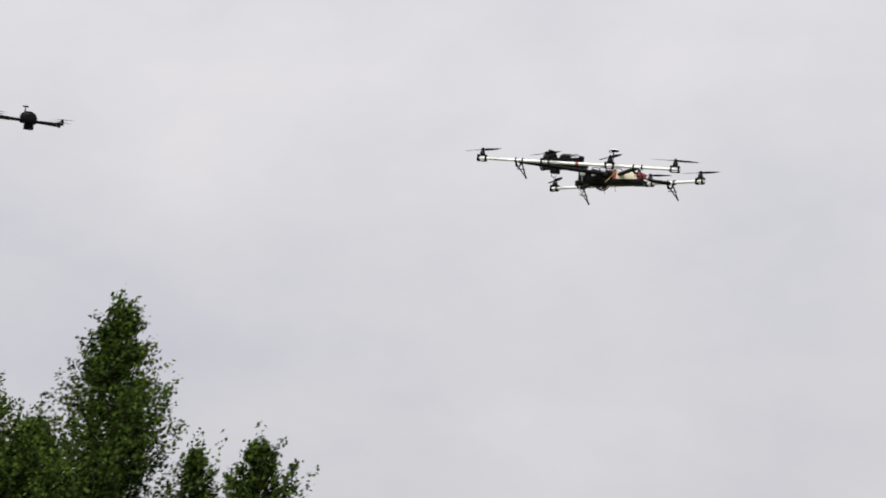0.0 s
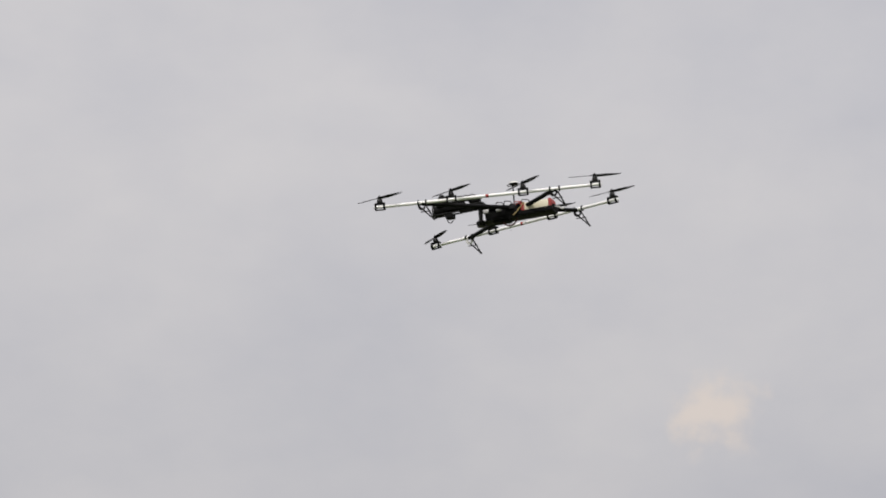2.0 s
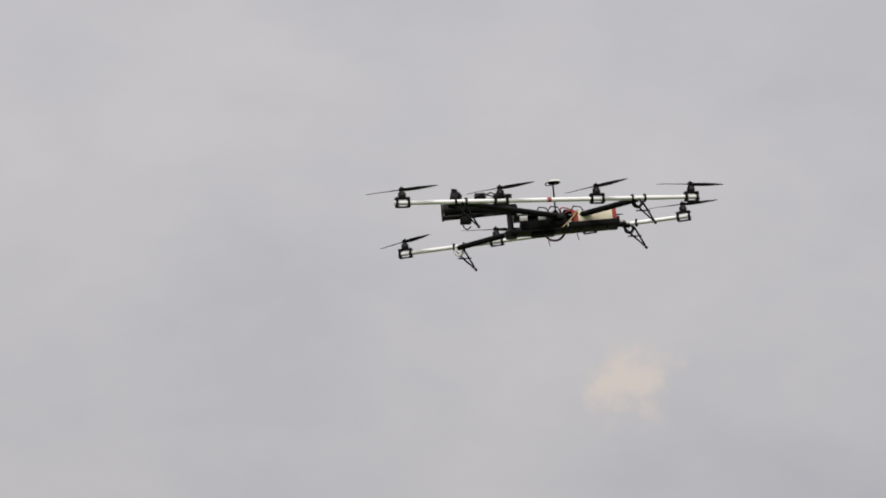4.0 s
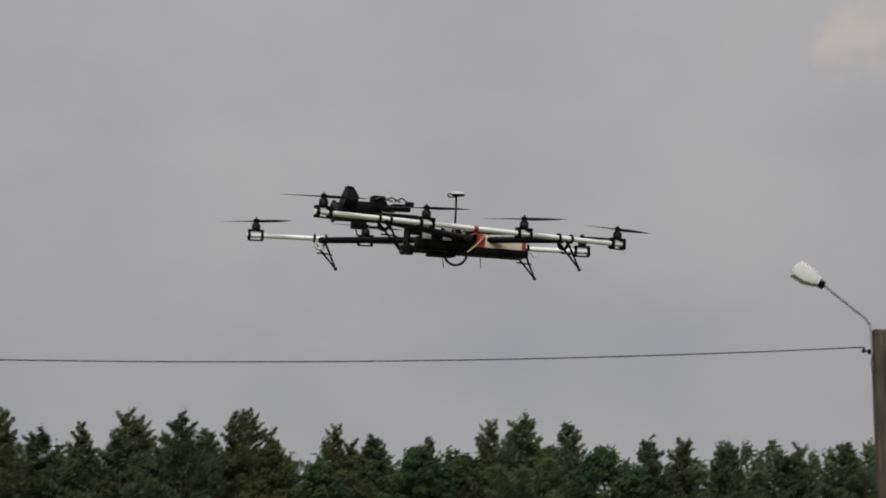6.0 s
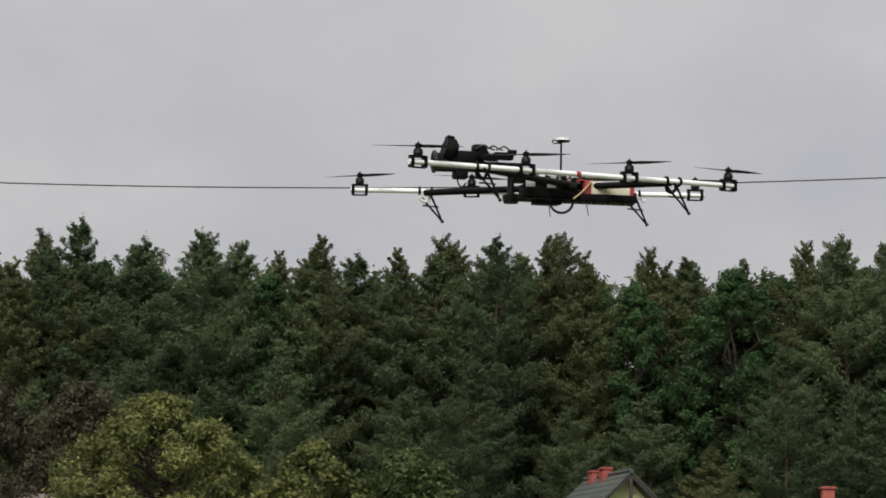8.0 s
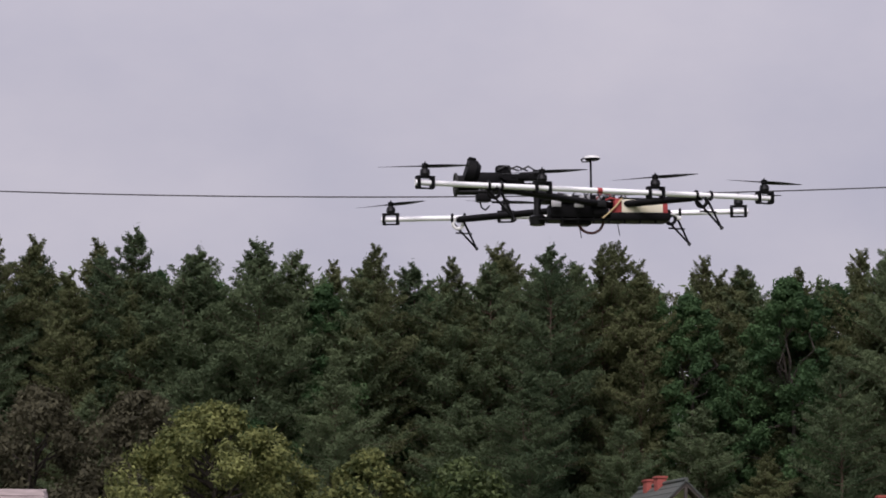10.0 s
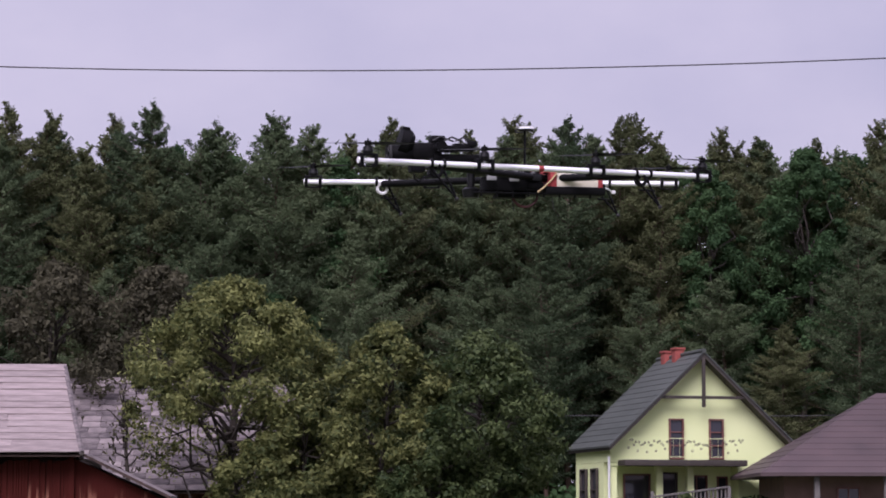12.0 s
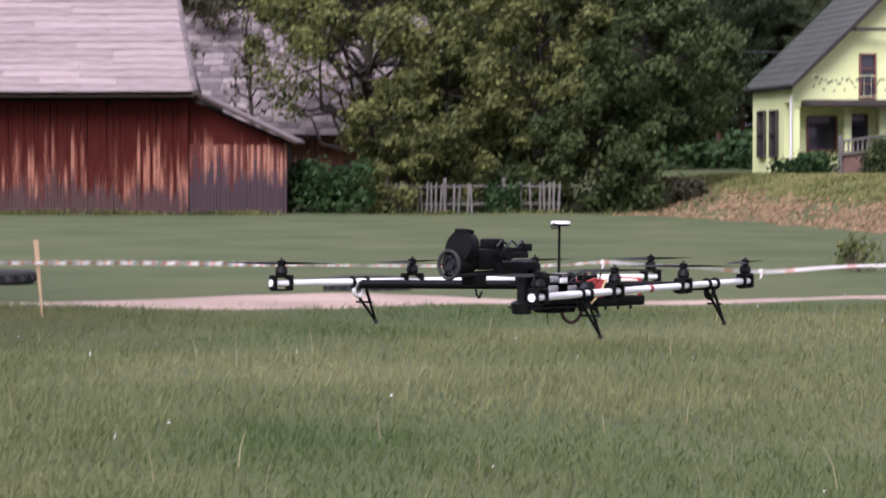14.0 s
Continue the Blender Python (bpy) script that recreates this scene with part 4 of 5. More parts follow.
def build_cottage():
    """The neighbour with the brown hipped roof."""
    house = thing("brown_cottage", pose(20.15, 101.5, 0.95), "brown board cottage under a brown hipped tile roof", "house")
    bm = bmesh.new()
    box(bm, (12.6, 8.0, 2.75), (0, 4.6, 1.1))
    part("wall", bm, M["brown_wall"], house)
    ev, ry, rz = 2.5, 4.6, 5.95
    n = 14
    bm = bmesh.new()

    def corner(u, lift):
        hx, y0, y1, z = 7.4 - 5.6 * u, -0.7 + 5.3 * u, 9.9 - 5.3 * u, ev + (rz - ev) * u + lift
        return [bm.verts.new(p) for p in ((-hx, y0, z), (hx, y0, z), (hx, y1, z), (-hx, y1, z))]

    prev = corner(0, -0.12)
    bm.faces.new(prev[::-1])
    for i in range(n):
        for ring in (corner(i / n, 0.022), corner((i + 1) / n - 1e-4, 0.0)):
            for q in range(4):
                bm.faces.new((prev[q], prev[(q + 1) % 4], ring[(q + 1) % 4], ring[q]))
            prev = ring
    bm.faces.new(prev)
    bmesh.ops.recalc_face_normals(bm, faces=bm.faces[:])
    part("roof", bm, M["brown_roof"], house, "", 0)
    stack = new("chimney")
    stack.parent, stack.matrix_basis = house, pose(-0.9, 3.7, 5.35)
    bm = bmesh.new()
    box(bm, (0.5, 0.5, 1.65), (0, 0, 0.8), None, 0.01)
    part("chimney_shaft", bm, M["brick"], stack)
    bm = bmesh.new()
    box(bm, (0.62, 0.62, 0.1), (0, 0, 1.66), None, 0.01)
    part("chimney_cap", bm, M["brick"], stack)
    for x in (-5.1, -2.3):
        bm = bmesh.new()
        box(bm, (0.22, 0.22, 2.5), (x, -0.3, 1.2), None, 0.015)
        part("porch_post", bm, M["picket"], house, "pale wooden porch post")
    window_part(house, "cottage_window", (-3.7, 0.54, 0.8), 0.95, 1.15, 1, 1)


build_house()
build_cottage()



# ---- octocopter ----
HALF_V, BOOM_OFF, PITCH_M = radians(13.5), 0.324, 0.42
PROPS = []


def boom_frame(side):
    """Origin and direction of a boom, in the machine's space: x ahead, y left, z up."""
    return Vector((0, side * BOOM_OFF, 0)), Vector((math.cos(HALF_V), side * math.sin(HALF_V), 0))


def propeller_mesh(radius):
    bm = bmesh.new()
    tube(bm, (0, 0, -0.006), (0, 0, 0.008), 0.011, 0.011, 12)
    for s in (1, -1):
        prev = None
        for i in range(9):
            u = i / 8
            r = 0.008 + (radius - 0.008) * u
            chord = 0.026 * (math.sin(math.pi * min(1, 0.25 + 0.72 * u)) ** 0.8) + 0.004
            tilt = radians(17 - 12 * u)
            t = 0.0022 * (1.2 - u)
            ring = []
            for a, b in ((-0.5, 0), (0.05, t), (0.5, 0), (0.05, -t)):
                c = chord * a
                ring.append(bm.verts.new((s * r, s * (c * math.cos(tilt) + 0.1 * chord), -c * math.sin(tilt) + b)))
            if prev:
                for q in range(4):
                    bm.faces.new((prev[q], prev[(q + 1) % 4], ring[(q + 1) % 4], ring[q]))
            prev = ring
        bm.faces.new(prev)
    bmesh.ops.recalc_face_normals(bm, faces=bm.faces[:])
    return mesh_of("propeller", bm, M["blade"], 40)


def build_octocopter():
    octo = thing("octocopter", OCTO_ROWS[0][1], "eight-rotor drone with white booms and a black camera in flight", "drone")
    up = Vector((0, 0, 1))
    prop = propeller_mesh(0.155)
    bm = bmesh.new()
    for x in (-0.025, 0.025):
        box(bm, (0.011, 0.031, 0.038), (x, 0, 0.0), None, 0.003)
    box(bm, (0.062, 0.026, 0.007), (0, 0, 0.019), None, 0.002)
    box(bm, (0.058, 0.014, 0.005), (0, 0, -0.0185), None, 0.002)
    mount = mesh_of("motor_mount", bm, M["black"])
    bm = bmesh.new()
    tube(bm, (0, 0, 0.020), (0, 0, 0.030), 0.014, 0.017, 18)
    tube(bm, (0, 0, 0.030), (0, 0, 0.044), 0.0175, 0.0150, 18)
    tube(bm, (0, 0, 0.044), (0, 0, 0.051), 0.0130, 0.006, 18)
    tube(bm, (0, 0, 0.051), (0, 0, 0.070), 0.005, 0.0025, 8)
    motor = mesh_of("motor", bm, M["dark_metal"])
    bm = bmesh.new()
    torus(bm, (0, 0, 0), 0.0130, 0.0048, Euler((0, radians(90), 0)).to_matrix(), 16, 8)
    ring = mesh_of("clamp", bm, M["black"])
    for side in (-1, 1):
        o, d = boom_frame(side)
        yaw = math.atan2(d.y, d.x)
        m0 = Matrix.Translation(o) @ Matrix.Rotation(yaw, 4, "Z")
        boom = new("boom")
        boom.parent, boom.matrix_basis = octo, m0
        bm = bmesh.new()
        tube(bm, (-0.660, 0, 0), (0.660, 0, 0), 0.0094, 0.0094, 20)
        for x in (-0.660, 0.660):
            tube(bm, (x - 0.004, 0, 0), (x + 0.004, 0, 0), 0.0102, 0.0102, 20)
        part("boom_tube", bm, M["alu"], boom, "white aluminium tube")
        bm = bmesh.new()
        tube(bm, (-0.008, 0, 0), (0.010, 0, 0), 0.0100, 0.0100, 20)
        part("red_band", bm, M["red"], boom, "red tape band")
        for x in (-0.42, -0.365, 0.36, 0.405):
            piece("clamp", ring, boom, pose(x, 0, 0))
        for i in range(4):
            s = PITCH_M * (1.5 - i)
            piece("motor_mount", mount, boom, pose(s, 0, 0))
            piece("motor", motor, boom, pose(s, 0, 0))
            p = o + d * s
            ob = piece("propeller", prop, octo, pose(p.x, p.y, 0.055), "black two-blade propeller")
            PROPS.append((ob, p, 1 if (i + (side > 0)) % 2 else -1, -12 + (53 * i + (31 if side > 0 else 0)) % 64 - 32))
        # landing legs: two struts and a foot, raked to the rear
        for s in (0.385, -0.385):
            leg = new("landing_leg")
            leg.parent, leg.matrix_basis = octo, Matrix.Translation(o + d * s) @ Matrix.Rotation(yaw * 0, 4, "Z")
            tip = Vector((-0.068, 0, -0.112))
            for dx in (0.022, -0.022):
                bm = bmesh.new()
                tube(bm, d * dx + Vector((0, 0, -0.014)), tip, 0.0045, 0.0035, 8)
                part("strut", bm, M["carbon"], leg)
            bm = bmesh.new()
            tube(bm, (0.008, 0, -0.055), (-0.052, 0, -0.058), 0.003, 0.003, 6)
            part("cross_strut", bm, M["carbon"], leg)
            bm = bmesh.new()
            bmesh.ops.create_uvsphere(bm, u_segments=10, v_segments=6, radius=0.007, matrix=Matrix.Translation(tip))
            part("rubber_foot", bm, M["rubber"], leg)
            bm = bmesh.new()
            torus(bm, (0, 0, -0.022), 0.018, 0.006, Euler((radians(90), 0, 0)).to_matrix(), 16, 6)
            part("hinge_ring", bm, M["white"] if (side < 0 and s > 0) else M["black"], leg)
    # crossed arms from clamp to clamp
    for side in (-1, 1):
        o, d = boom_frame(side)
        o2, d2 = boom_frame(-side)
        bm = bmesh.new()
        tube(bm, o + d * 0.385 - up * 0.006, o2 - d2 * 0.385 - up * 0.006, 0.0125, 0.0125, 14)
        part("cross_arm", bm, M["carbon"], octo, "black carbon cross arm")
    # centre frame
    frame_ob = new("centre_frame")
    frame_ob.parent = octo
    bm = bmesh.new()
    box(bm, (0.46, 0.10, 0.006), (-0.075, 0, -0.062), None, 0.002)
    part("lower_plate", bm, M["carbon"], frame_ob)
    bm = bmesh.new()
    box(bm, (0.215, 0.110, 0.028), (-0.20, 0, -0.050), None, 0.006)
    box(bm, (0.10, 0.07, 0.016), (0.02, 0, -0.070), None, 0.005)
    part("battery_tray", bm, M["black"], frame_ob)
    bm = bmesh.new()
    box(bm, (0.22, 0.11, 0.005), (0.03, 0, 0.004), None, 0.002)
    part("upper_plate", bm, M["carbon"], frame_ob)
    bm = bmesh.new()
    box(bm, (0.20, 0.09, 0.05), (0.015, 0, -0.030), None, 0.008)
    box(bm, (0.06, 0.10, 0.024), (-0.06, 0, -0.034), None, 0.006)
    box(bm, (0.05, 0.055, 0.02), (0.02, 0.01, -0.047), None, 0.006)
    part("electronics_bay", bm, M["black"], frame_ob)
    rng = random.Random(6)
    for i in range(9):
        bm = bmesh.new()
        box(bm, (rng.uniform(0.018, 0.045), rng.uniform(0.02, 0.04), rng.uniform(0.012, 0.03)), (0.12 - 0.027 * i, rng.uniform(-0.045, 0.045), 0.016), None, 0.003)
        part("controller_box", bm, M["steel"] if i in (2, 5, 7) else M["black"], frame_ob)
    for i in range(8):
        bm = bmesh.new()
        x = 0.13 - 0.055 * i
        tube(bm, (x, 0.045, -0.055), (x, 0.045, -0.074), 0.004, 0.004, 6)
        part("stand_off", bm, M["black"], frame_ob)
    for i in range(5):
        x, y = 0.10 - 0.05 * i, rng.uniform(-0.05, 0.05)
        bm = bmesh.new()
        sweep(bm, [(x, y, 0.01), (x - 0.02, y + 0.02, 0.035), (x - 0.05, y + 0.01, 0.032), (x - 0.07, y - 0.015, 0.005)], 0.0028, 6)
        part("wire", bm, M["red"] if i == 3 else M["cable"], frame_ob)
    # battery pack with straps
    pack = new("battery_pack")
    pack.parent, pack.matrix_basis = octo, pose(-0.205, 0, -0.018)
    bm = bmesh.new()
    box(bm, (0.185, 0.098, 0.056), (0, 0, 0), None, 0.008)
    part("cell_block", bm, M["cream"], pack, "cream wrapped battery")
    for x, w in ((0.082, 0.026), (-0.085, 0.020)):
        bm = bmesh.new()
        box(bm, (w, 0.104, 0.062), (x, 0, 0), None, 0.008)
        part("strap", bm, M["red"], pack, "red strap")
    bm = bmesh.new()
    box(bm, (0.02, 0.07, 0.03), (-0.098, 0, -0.02), None, 0.004)
    part("tail_plate", bm, M["black"], pack)
    bm = bmesh.new()
    sweep(bm, [(0.07, 0.056, 0.03), (0.09, 0.058, 0.005), (0.115, 0.058, -0.02), (0.14, 0.056, -0.04)], 0.003, 8)
    part("power_lead", bm, M["yellow"], pack, "yellow power lead")
    bm = bmesh.new()
    sweep(bm, [(0.08, 0.05, 0.026), (0.11, 0.045, 0.032), (0.14, 0.03, 0.018)], 0.003, 8)
    part("red_lead", bm, M["red"], pack, "red power lead")
    bm = bmesh.new()
    sweep(bm, [(-0.10, 0.01, -0.015), (-0.125, 0.01, -0.02), (-0.14, 0.0, -0.028)], 0.003, 6)
    box(bm, (0.016, 0.012, 0.012), (-0.146, 0, -0.03), None, 0.003)
    part("balance_plug", bm, M["white"], pack, "white plug on a short lead")
    for x, y, z in ((0.10, 0.066, -0.01), (0.02, 0.066, -0.012), (-0.06, 0.06, -0.008)):
        bm = bmesh.new()
        box(bm, (0.034, 0.008, 0.022), (x, y, z), None, 0.002)
        part("speed_controller", bm, M["dark_metal"] if x < 0 else M["steel"], frame_ob)
    bm = bmesh.new()
    box(bm, (0.028, 0.006, 0.014), (0.06, 0.068, 0.014), None, 0.002)
    part("receiver", bm, M["white"], frame_ob, "small white receiver")
    for x, y in ((-0.12, 0.03), (0.0, -0.05)):
        bm = bmesh.new()
        tube(bm, (x, y, -0.055), (x - 0.01, y, -0.115), 0.002, 0.0015, 6)
        part("whip_antenna", bm, M["cable"], frame_ob)
    # hanging cable loop
    pts = [Vector((-0.03 + 0.045 * math.cos(a), 0.02, -0.062 + 0.045 * math.sin(a))) for a in [math.pi + math.pi * i / 12 for i in range(13)]]
    bm = bmesh.new()
    sweep(bm, pts, 0.0048, 8)
    part("cable_loop", bm, M["loop"], octo, "dark red hanging cable loop")
    # positioning mast
    mast = new("gps_mast")
    mast.parent, mast.matrix_basis = octo, pose(-0.046, -0.043, 0)
    bm = bmesh.new()
    tube(bm, (0, 0, -0.02), (0, 0, 0.166), 0.0042, 0.0036, 10)
    box(bm, (0.02, 0.02, 0.02), (0, 0, 0.012), None, 0.003)
    part("mast_rod", bm, M["carbon"], mast)
    bm = bmesh.new()
    tube(bm, (-0.006, 0, 0.166), (-0.006, 0, 0.174), 0.028, 0.026, 22)
    part("antenna_puck", bm, M["white"], mast, "white-topped antenna disc")
    bm = bmesh.new()
    tube(bm, (-0.006, 0, 0.160), (-0.006, 0, 0.1655), 0.022, 0.0285, 22)
    part("puck_base", bm, M["black"], mast)
    bm = bmesh.new()
    sweep(bm, [(0.022, 0, 0.168), (0.034, 0, 0.162), (0.030, 0, 0.154), (0.004, 0, 0.155)], 0.0025, 6)
    part("antenna_lead", bm, M["cable"], mast)
    # camera on its stabiliser at the open end of the V
    rig = new("camera_gimbal")
    rig.parent, rig.matrix_basis = octo, pose(0, 0, 0)
    bm = bmesh.new()
    box(bm, (0.17, 0.016, 0.022), (0.21, 0.03, 0.055), None, 0.004)
    box(bm, (0.17, 0.016, 0.022), (0.21, -0.03, 0.055), None, 0.004)
    box(bm, (0.03, 0.07, 0.035), (0.135, 0, 0.045), None, 0.006)
    part("gimbal_rails", bm, M["black"], rig)
    bm = bmesh.new()
    tube(bm, (0.155, 0, -0.06), (0.155, 0, 0.045), 0.013, 0.013, 16)
    tube(bm, (0.155, 0, -0.078), (0.155, 0, -0.05), 0.026, 0.031, 18)
    tube(bm, (0.155, 0, -0.05), (0.155, 0, -0.042), 0.031, 0.02, 18)
    part("yaw_motor", bm, M["dark_metal"], rig)
    bm = bmesh.new()
    box(bm, (0.105, 0.070, 0.056), (0.315, 0, 0.076), None, 0.014)
    box(bm, (0.05, 0.05, 0.03), (0.275, 0, 0.115), None, 0.008)
    part("camera_body", bm, M["black"], rig, "black video camera")
    bm = bmesh.new()
    tube(bm, (0.362, 0, 0.096), (0.378, 0, 0.101), 0.034, 0.048, 26)
    tube(bm, (0.378, 0, 0.101), (0.408, 0, 0.109), 0.048, 0.047, 26)
    box(bm, (0.026, 0.05, 0.012), (0.385, 0, 0.150), Euler((0, radians(-10), 0)).to_matrix(), 0.004)
    part("lens_hood", bm, M["black"], rig, "round black lens hood")
    for y in (0.022, -0.022):
        bm = bmesh.new()
        tube(bm, (0.16, y, 0.040), (0.44, y, 0.034), 0.0055, 0.0055, 10)
        part("support_rod", bm, M["dark_metal"], rig)
    bm = bmesh.new()
    tube(bm, (0.365, 0, 0.068), (0.435, 0, 0.062), 0.030, 0.033, 22)
    part("lens_barrel", bm, M["black"], rig)
    bm = bmesh.new()
    torus(bm, (0.442, 0, 0.062), 0.037, 0.005, Euler((0, radians(90), 0)).to_matrix(), 28, 8)
    part("lens_ring", bm, M["rubber"], rig)
    bm = bmesh.new()
    for a in range(0, 360, 60):
        tube(bm, (0.441, 0.016 * math.cos(radians(a)), 0.062 + 0.016 * math.sin(radians(a))), (0.442, 0.036 * math.cos(radians(a)), 0.062 + 0.036 * math.sin(radians(a))), 0.0025, 0.0025, 6)
    torus(bm, (0.441, 0, 0.062), 0.016, 0.003, Euler((0, radians(90), 0)).to_matrix(), 16, 6)
    part("ring_spokes", bm, M["dark_metal"], rig)
    bm = bmesh.new()
    tube(bm, (0.4365, 0, 0.062), (0.439, 0, 0.062), 0.028, 0.026, 22)
    part("front_lens", bm, M["lens"], rig)
    bm = bmesh.new()
    torus(bm, (0.272, 0.045, 0.09), 0.012, 0.004, Euler((radians(90), 0, 0)).to_matrix(), 18, 6)
    part("tilt_bearing", bm, M["steel"], rig, "bright tilt bearing")
    for y in (0.052, -0.052):
        bm = bmesh.new()
        box(bm, (0.11, 0.008, 0.016), (0.245, y, 0.086), None, 0.003)
        tube(bm, (0.272, y - 0.008, 0.09), (0.272, y + 0.008, 0.09), 0.019, 0.019, 16)
        part("tilt_arm", bm, M["carbon"], rig)
    bm = bmesh.new()
    box(bm, (0.07, 0.04, 0.026), (0.185, 0, 0.092), None, 0.005)
    box(bm, (0.03, 0.03, 0.02), (0.155, 0.01, 0.105), None, 0.004)
    part("counterweight", bm, M["black"], rig)
    bm = bmesh.new()
    box(bm, (0.05, 0.05, 0.03), (0.345, 0, 0.018), None, 0.006)
    sweep(bm, [(0.36, 0.02, 0.0), (0.355, 0.02, -0.02), (0.34, 0.015, -0.028), (0.325, 0.01, -0.012)], 0.0028, 6)
    part("under_bracket", bm, M["black"], rig)
    for i in range(3):
        bm = bmesh.new()
        sweep(bm, [(0.30 - 0.04 * i, 0.04, 0.11), (0.27 - 0.04 * i, 0.03, 0.125), (0.22 - 0.03 * i, 0.01, 0.112)], 0.003, 6)
        part("camera_lead", bm, M["cable"], rig)
    return octo


octo = build_octocopter()


# ---- second drone ----
FAR_PROPS = []


def build_far_drone():
    q = thing("quadcopter", FAR_ROWS[0][1], "small black four-rotor drone far off in the sky", "drone")
    bm = bmesh.new()
    box(bm, (0.26, 0.20, 0.13), (0, 0, 0.02), None, 0.04)
    bmesh.ops.create_uvsphere(bm, u_segments=16, v_segments=8, radius=0.11, matrix=Matrix.Translation((0, 0, 0.07)) @ Matrix.Diagonal((1.1, 0.9, 0.7, 1)))
    part("hull", bm, M["black"], q)
    bm = bmesh.new()
    box(bm, (0.15, 0.12, 0.09), (0.02, 0, -0.09), None, 0.02)
    part("payload", bm, M["black"], q)
    bm = bmesh.new()
    tube(bm, (-0.06, 0, 0.1), (-0.06, 0, 0.20), 0.008, 0.008, 8)
    tube(bm, (-0.06, 0, 0.20), (-0.06, 0, 0.22), 0.045, 0.045, 14)
    part("antenna_mast", bm, M["black"], q)
    prop = propeller_mesh(0.22)
    for a in (38, 142, 218, 322):
        d = Vector((math.cos(radians(a)), math.sin(radians(a)), 0))
        bm = bmesh.new()
        tube(bm, d * 0.08, d * 0.63, 0.018, 0.015, 10)
        part("arm", bm, M["carbon"], q)
        bm = bmesh.new()
        tube(bm, d * 0.62 + Vector((0, 0, -0.02)), d * 0.62 + Vector((0, 0, 0.06)), 0.028, 0.024, 14)
        part("motor", bm, M["dark_metal"], q)
        p = d * 0.62 + Vector((0, 0, 0.068))
        ob = piece("propeller", prop, q, pose(*p))
        FAR_PROPS.append((ob, p, 1 if a in (38, 218) else -1, a))
    return q


far_drone = build_far_drone()



# ---- trees before the wood ----
def build_orchard():
    place = lambda x, y: (x, y, float(ground_height(x, y)) - 0.03)
    t = broadleaf_meshes(31, 11.1, 4.9, M["orchard"], M["dark_bark"], 0.30, 150, 330, 0.115, big=0.17, trunk_r=0.27, every=2, thin=0.3)
    tree_thing("fruit_tree", t, pose(*place(-8.5, 102.5), 0, 0, 20), "old spreading fruit tree with yellowing green leaves", "tree", "orchard trees")
    t = broadleaf_meshes(32, 9.3, 2.9, M["orchard"], M["dark_bark"], 0.14, 90, 330, 0.12, big=0.25, trunk_r=0.2)
    tree_thing("fruit_tree", t, pose(*place(-2.2, 101.0), 0, 0, 80), "rounded fruit tree with yellowing leaves down to the fence", "tree", "orchard trees")
    t = broadleaf_meshes(33, 8.7, 3.2, M["alder"], M["dark_bark"], 0.27, 90, 330, 0.12, big=0.25, trunk_r=0.2)
    tree_thing("fruit_tree", t, pose(*place(1.6, 101.5), 0, 0, 140), "dense dark green fruit tree", "tree", "orchard trees")
    t = broadleaf_meshes(34, 6.2, 2.6, M["orchard"], M["dark_bark"], 0.10, 70, 300, 0.12, big=0.27, trunk_r=0.16)
    tree_thing("fruit_tree", t, pose(*place(-5.4, 99.5), 0, 0, 200), "low leafy fruit tree beside a picket fence", "tree", "orchard trees")
    t = broadleaf_meshes(35, 5.0, 2.2, M["alder"], M["dark_bark"], 0.08, 60, 300, 0.12, big=0.28, trunk_r=0.14)
    tree_thing("fruit_tree", t, pose(*place(-0.2, 99.2), 0, 0, 260), "low dark green fruit tree beside a picket fence", "tree", "orchard trees")
    t = broadleaf_meshes(38, 4.9, 2.1, M["orchard"], M["dark_bark"], 0.05, 60, 300, 0.11, big=0.28, trunk_r=0.12)
    tree_thing("fruit_tree", t, pose(*place(-6.9, 98.9), 0, 0, 330), "bushy yellow-green young fruit tree", "tree", "orchard trees")
    t = broadleaf_meshes(36, 12.0, 4.2, M["dusky"], M["dark_bark"], 0.12, 110, 190, 0.14, big=0.24)
    for x, y, r in ((-17.5, 113.5, 0), (-24.0, 114.5, 120), (-13.2, 117.0, 230)):
        tree_thing("dusky_tree", t, pose(*place(x, y), 0, 0, r), "brownish leafy tree behind a barn roof", "tree", "trees behind the barn")
    t = broadleaf_meshes(37, 7.3, 1.3, M["dusky"], M["dark_bark"], 0.30, 24, 9, 0.11, big=0.36, trunk_r=0.17, every=1)
    tree_thing("bare_tree", t, pose(*place(-13.2, 104.6), 0, 0, 40), "half-bare dark-branched tree beside the barn", "tree")
    shrub_thing("elder_shrub", 41, place(-9.1, 96.2), (2.9, 2.0, 2.1), M["shrub"], "dense green shrub against the barn corner", 2600, 0.13)
    shrub_thing("garden_shrub", 42, place(7.3, 104.2), (2.6, 1.6, 0.95), M["shrub"], "loose green garden shrub before a house", 1500, 0.12)
    shrub_thing("garden_shrub", 43, place(10.2, 104.0), (1.5, 1.4, 1.6), M["alder"], "dark round garden shrub before wooden stairs", 1700, 0.1)
    shrub_thing("garden_shrub", 44, place(13.2, 105.5), (1.6, 1.4, 1.3), M["shrub"], "small green shrub beside a house wall", 1000, 0.11)
    shrub_thing("garden_shrub", 45, place(2.9, 99.8), (2.0, 1.6, 1.0), M["dusky"], "low brownish weedy shrub on the bank", 1100, 0.11)
    shrub_thing("fence_weed", 48, place(-3.4, 97.1), (1.3, 0.8, 1.2), M["shrub"], "leafy green weed clump before a picket fence", 900, 0.1)
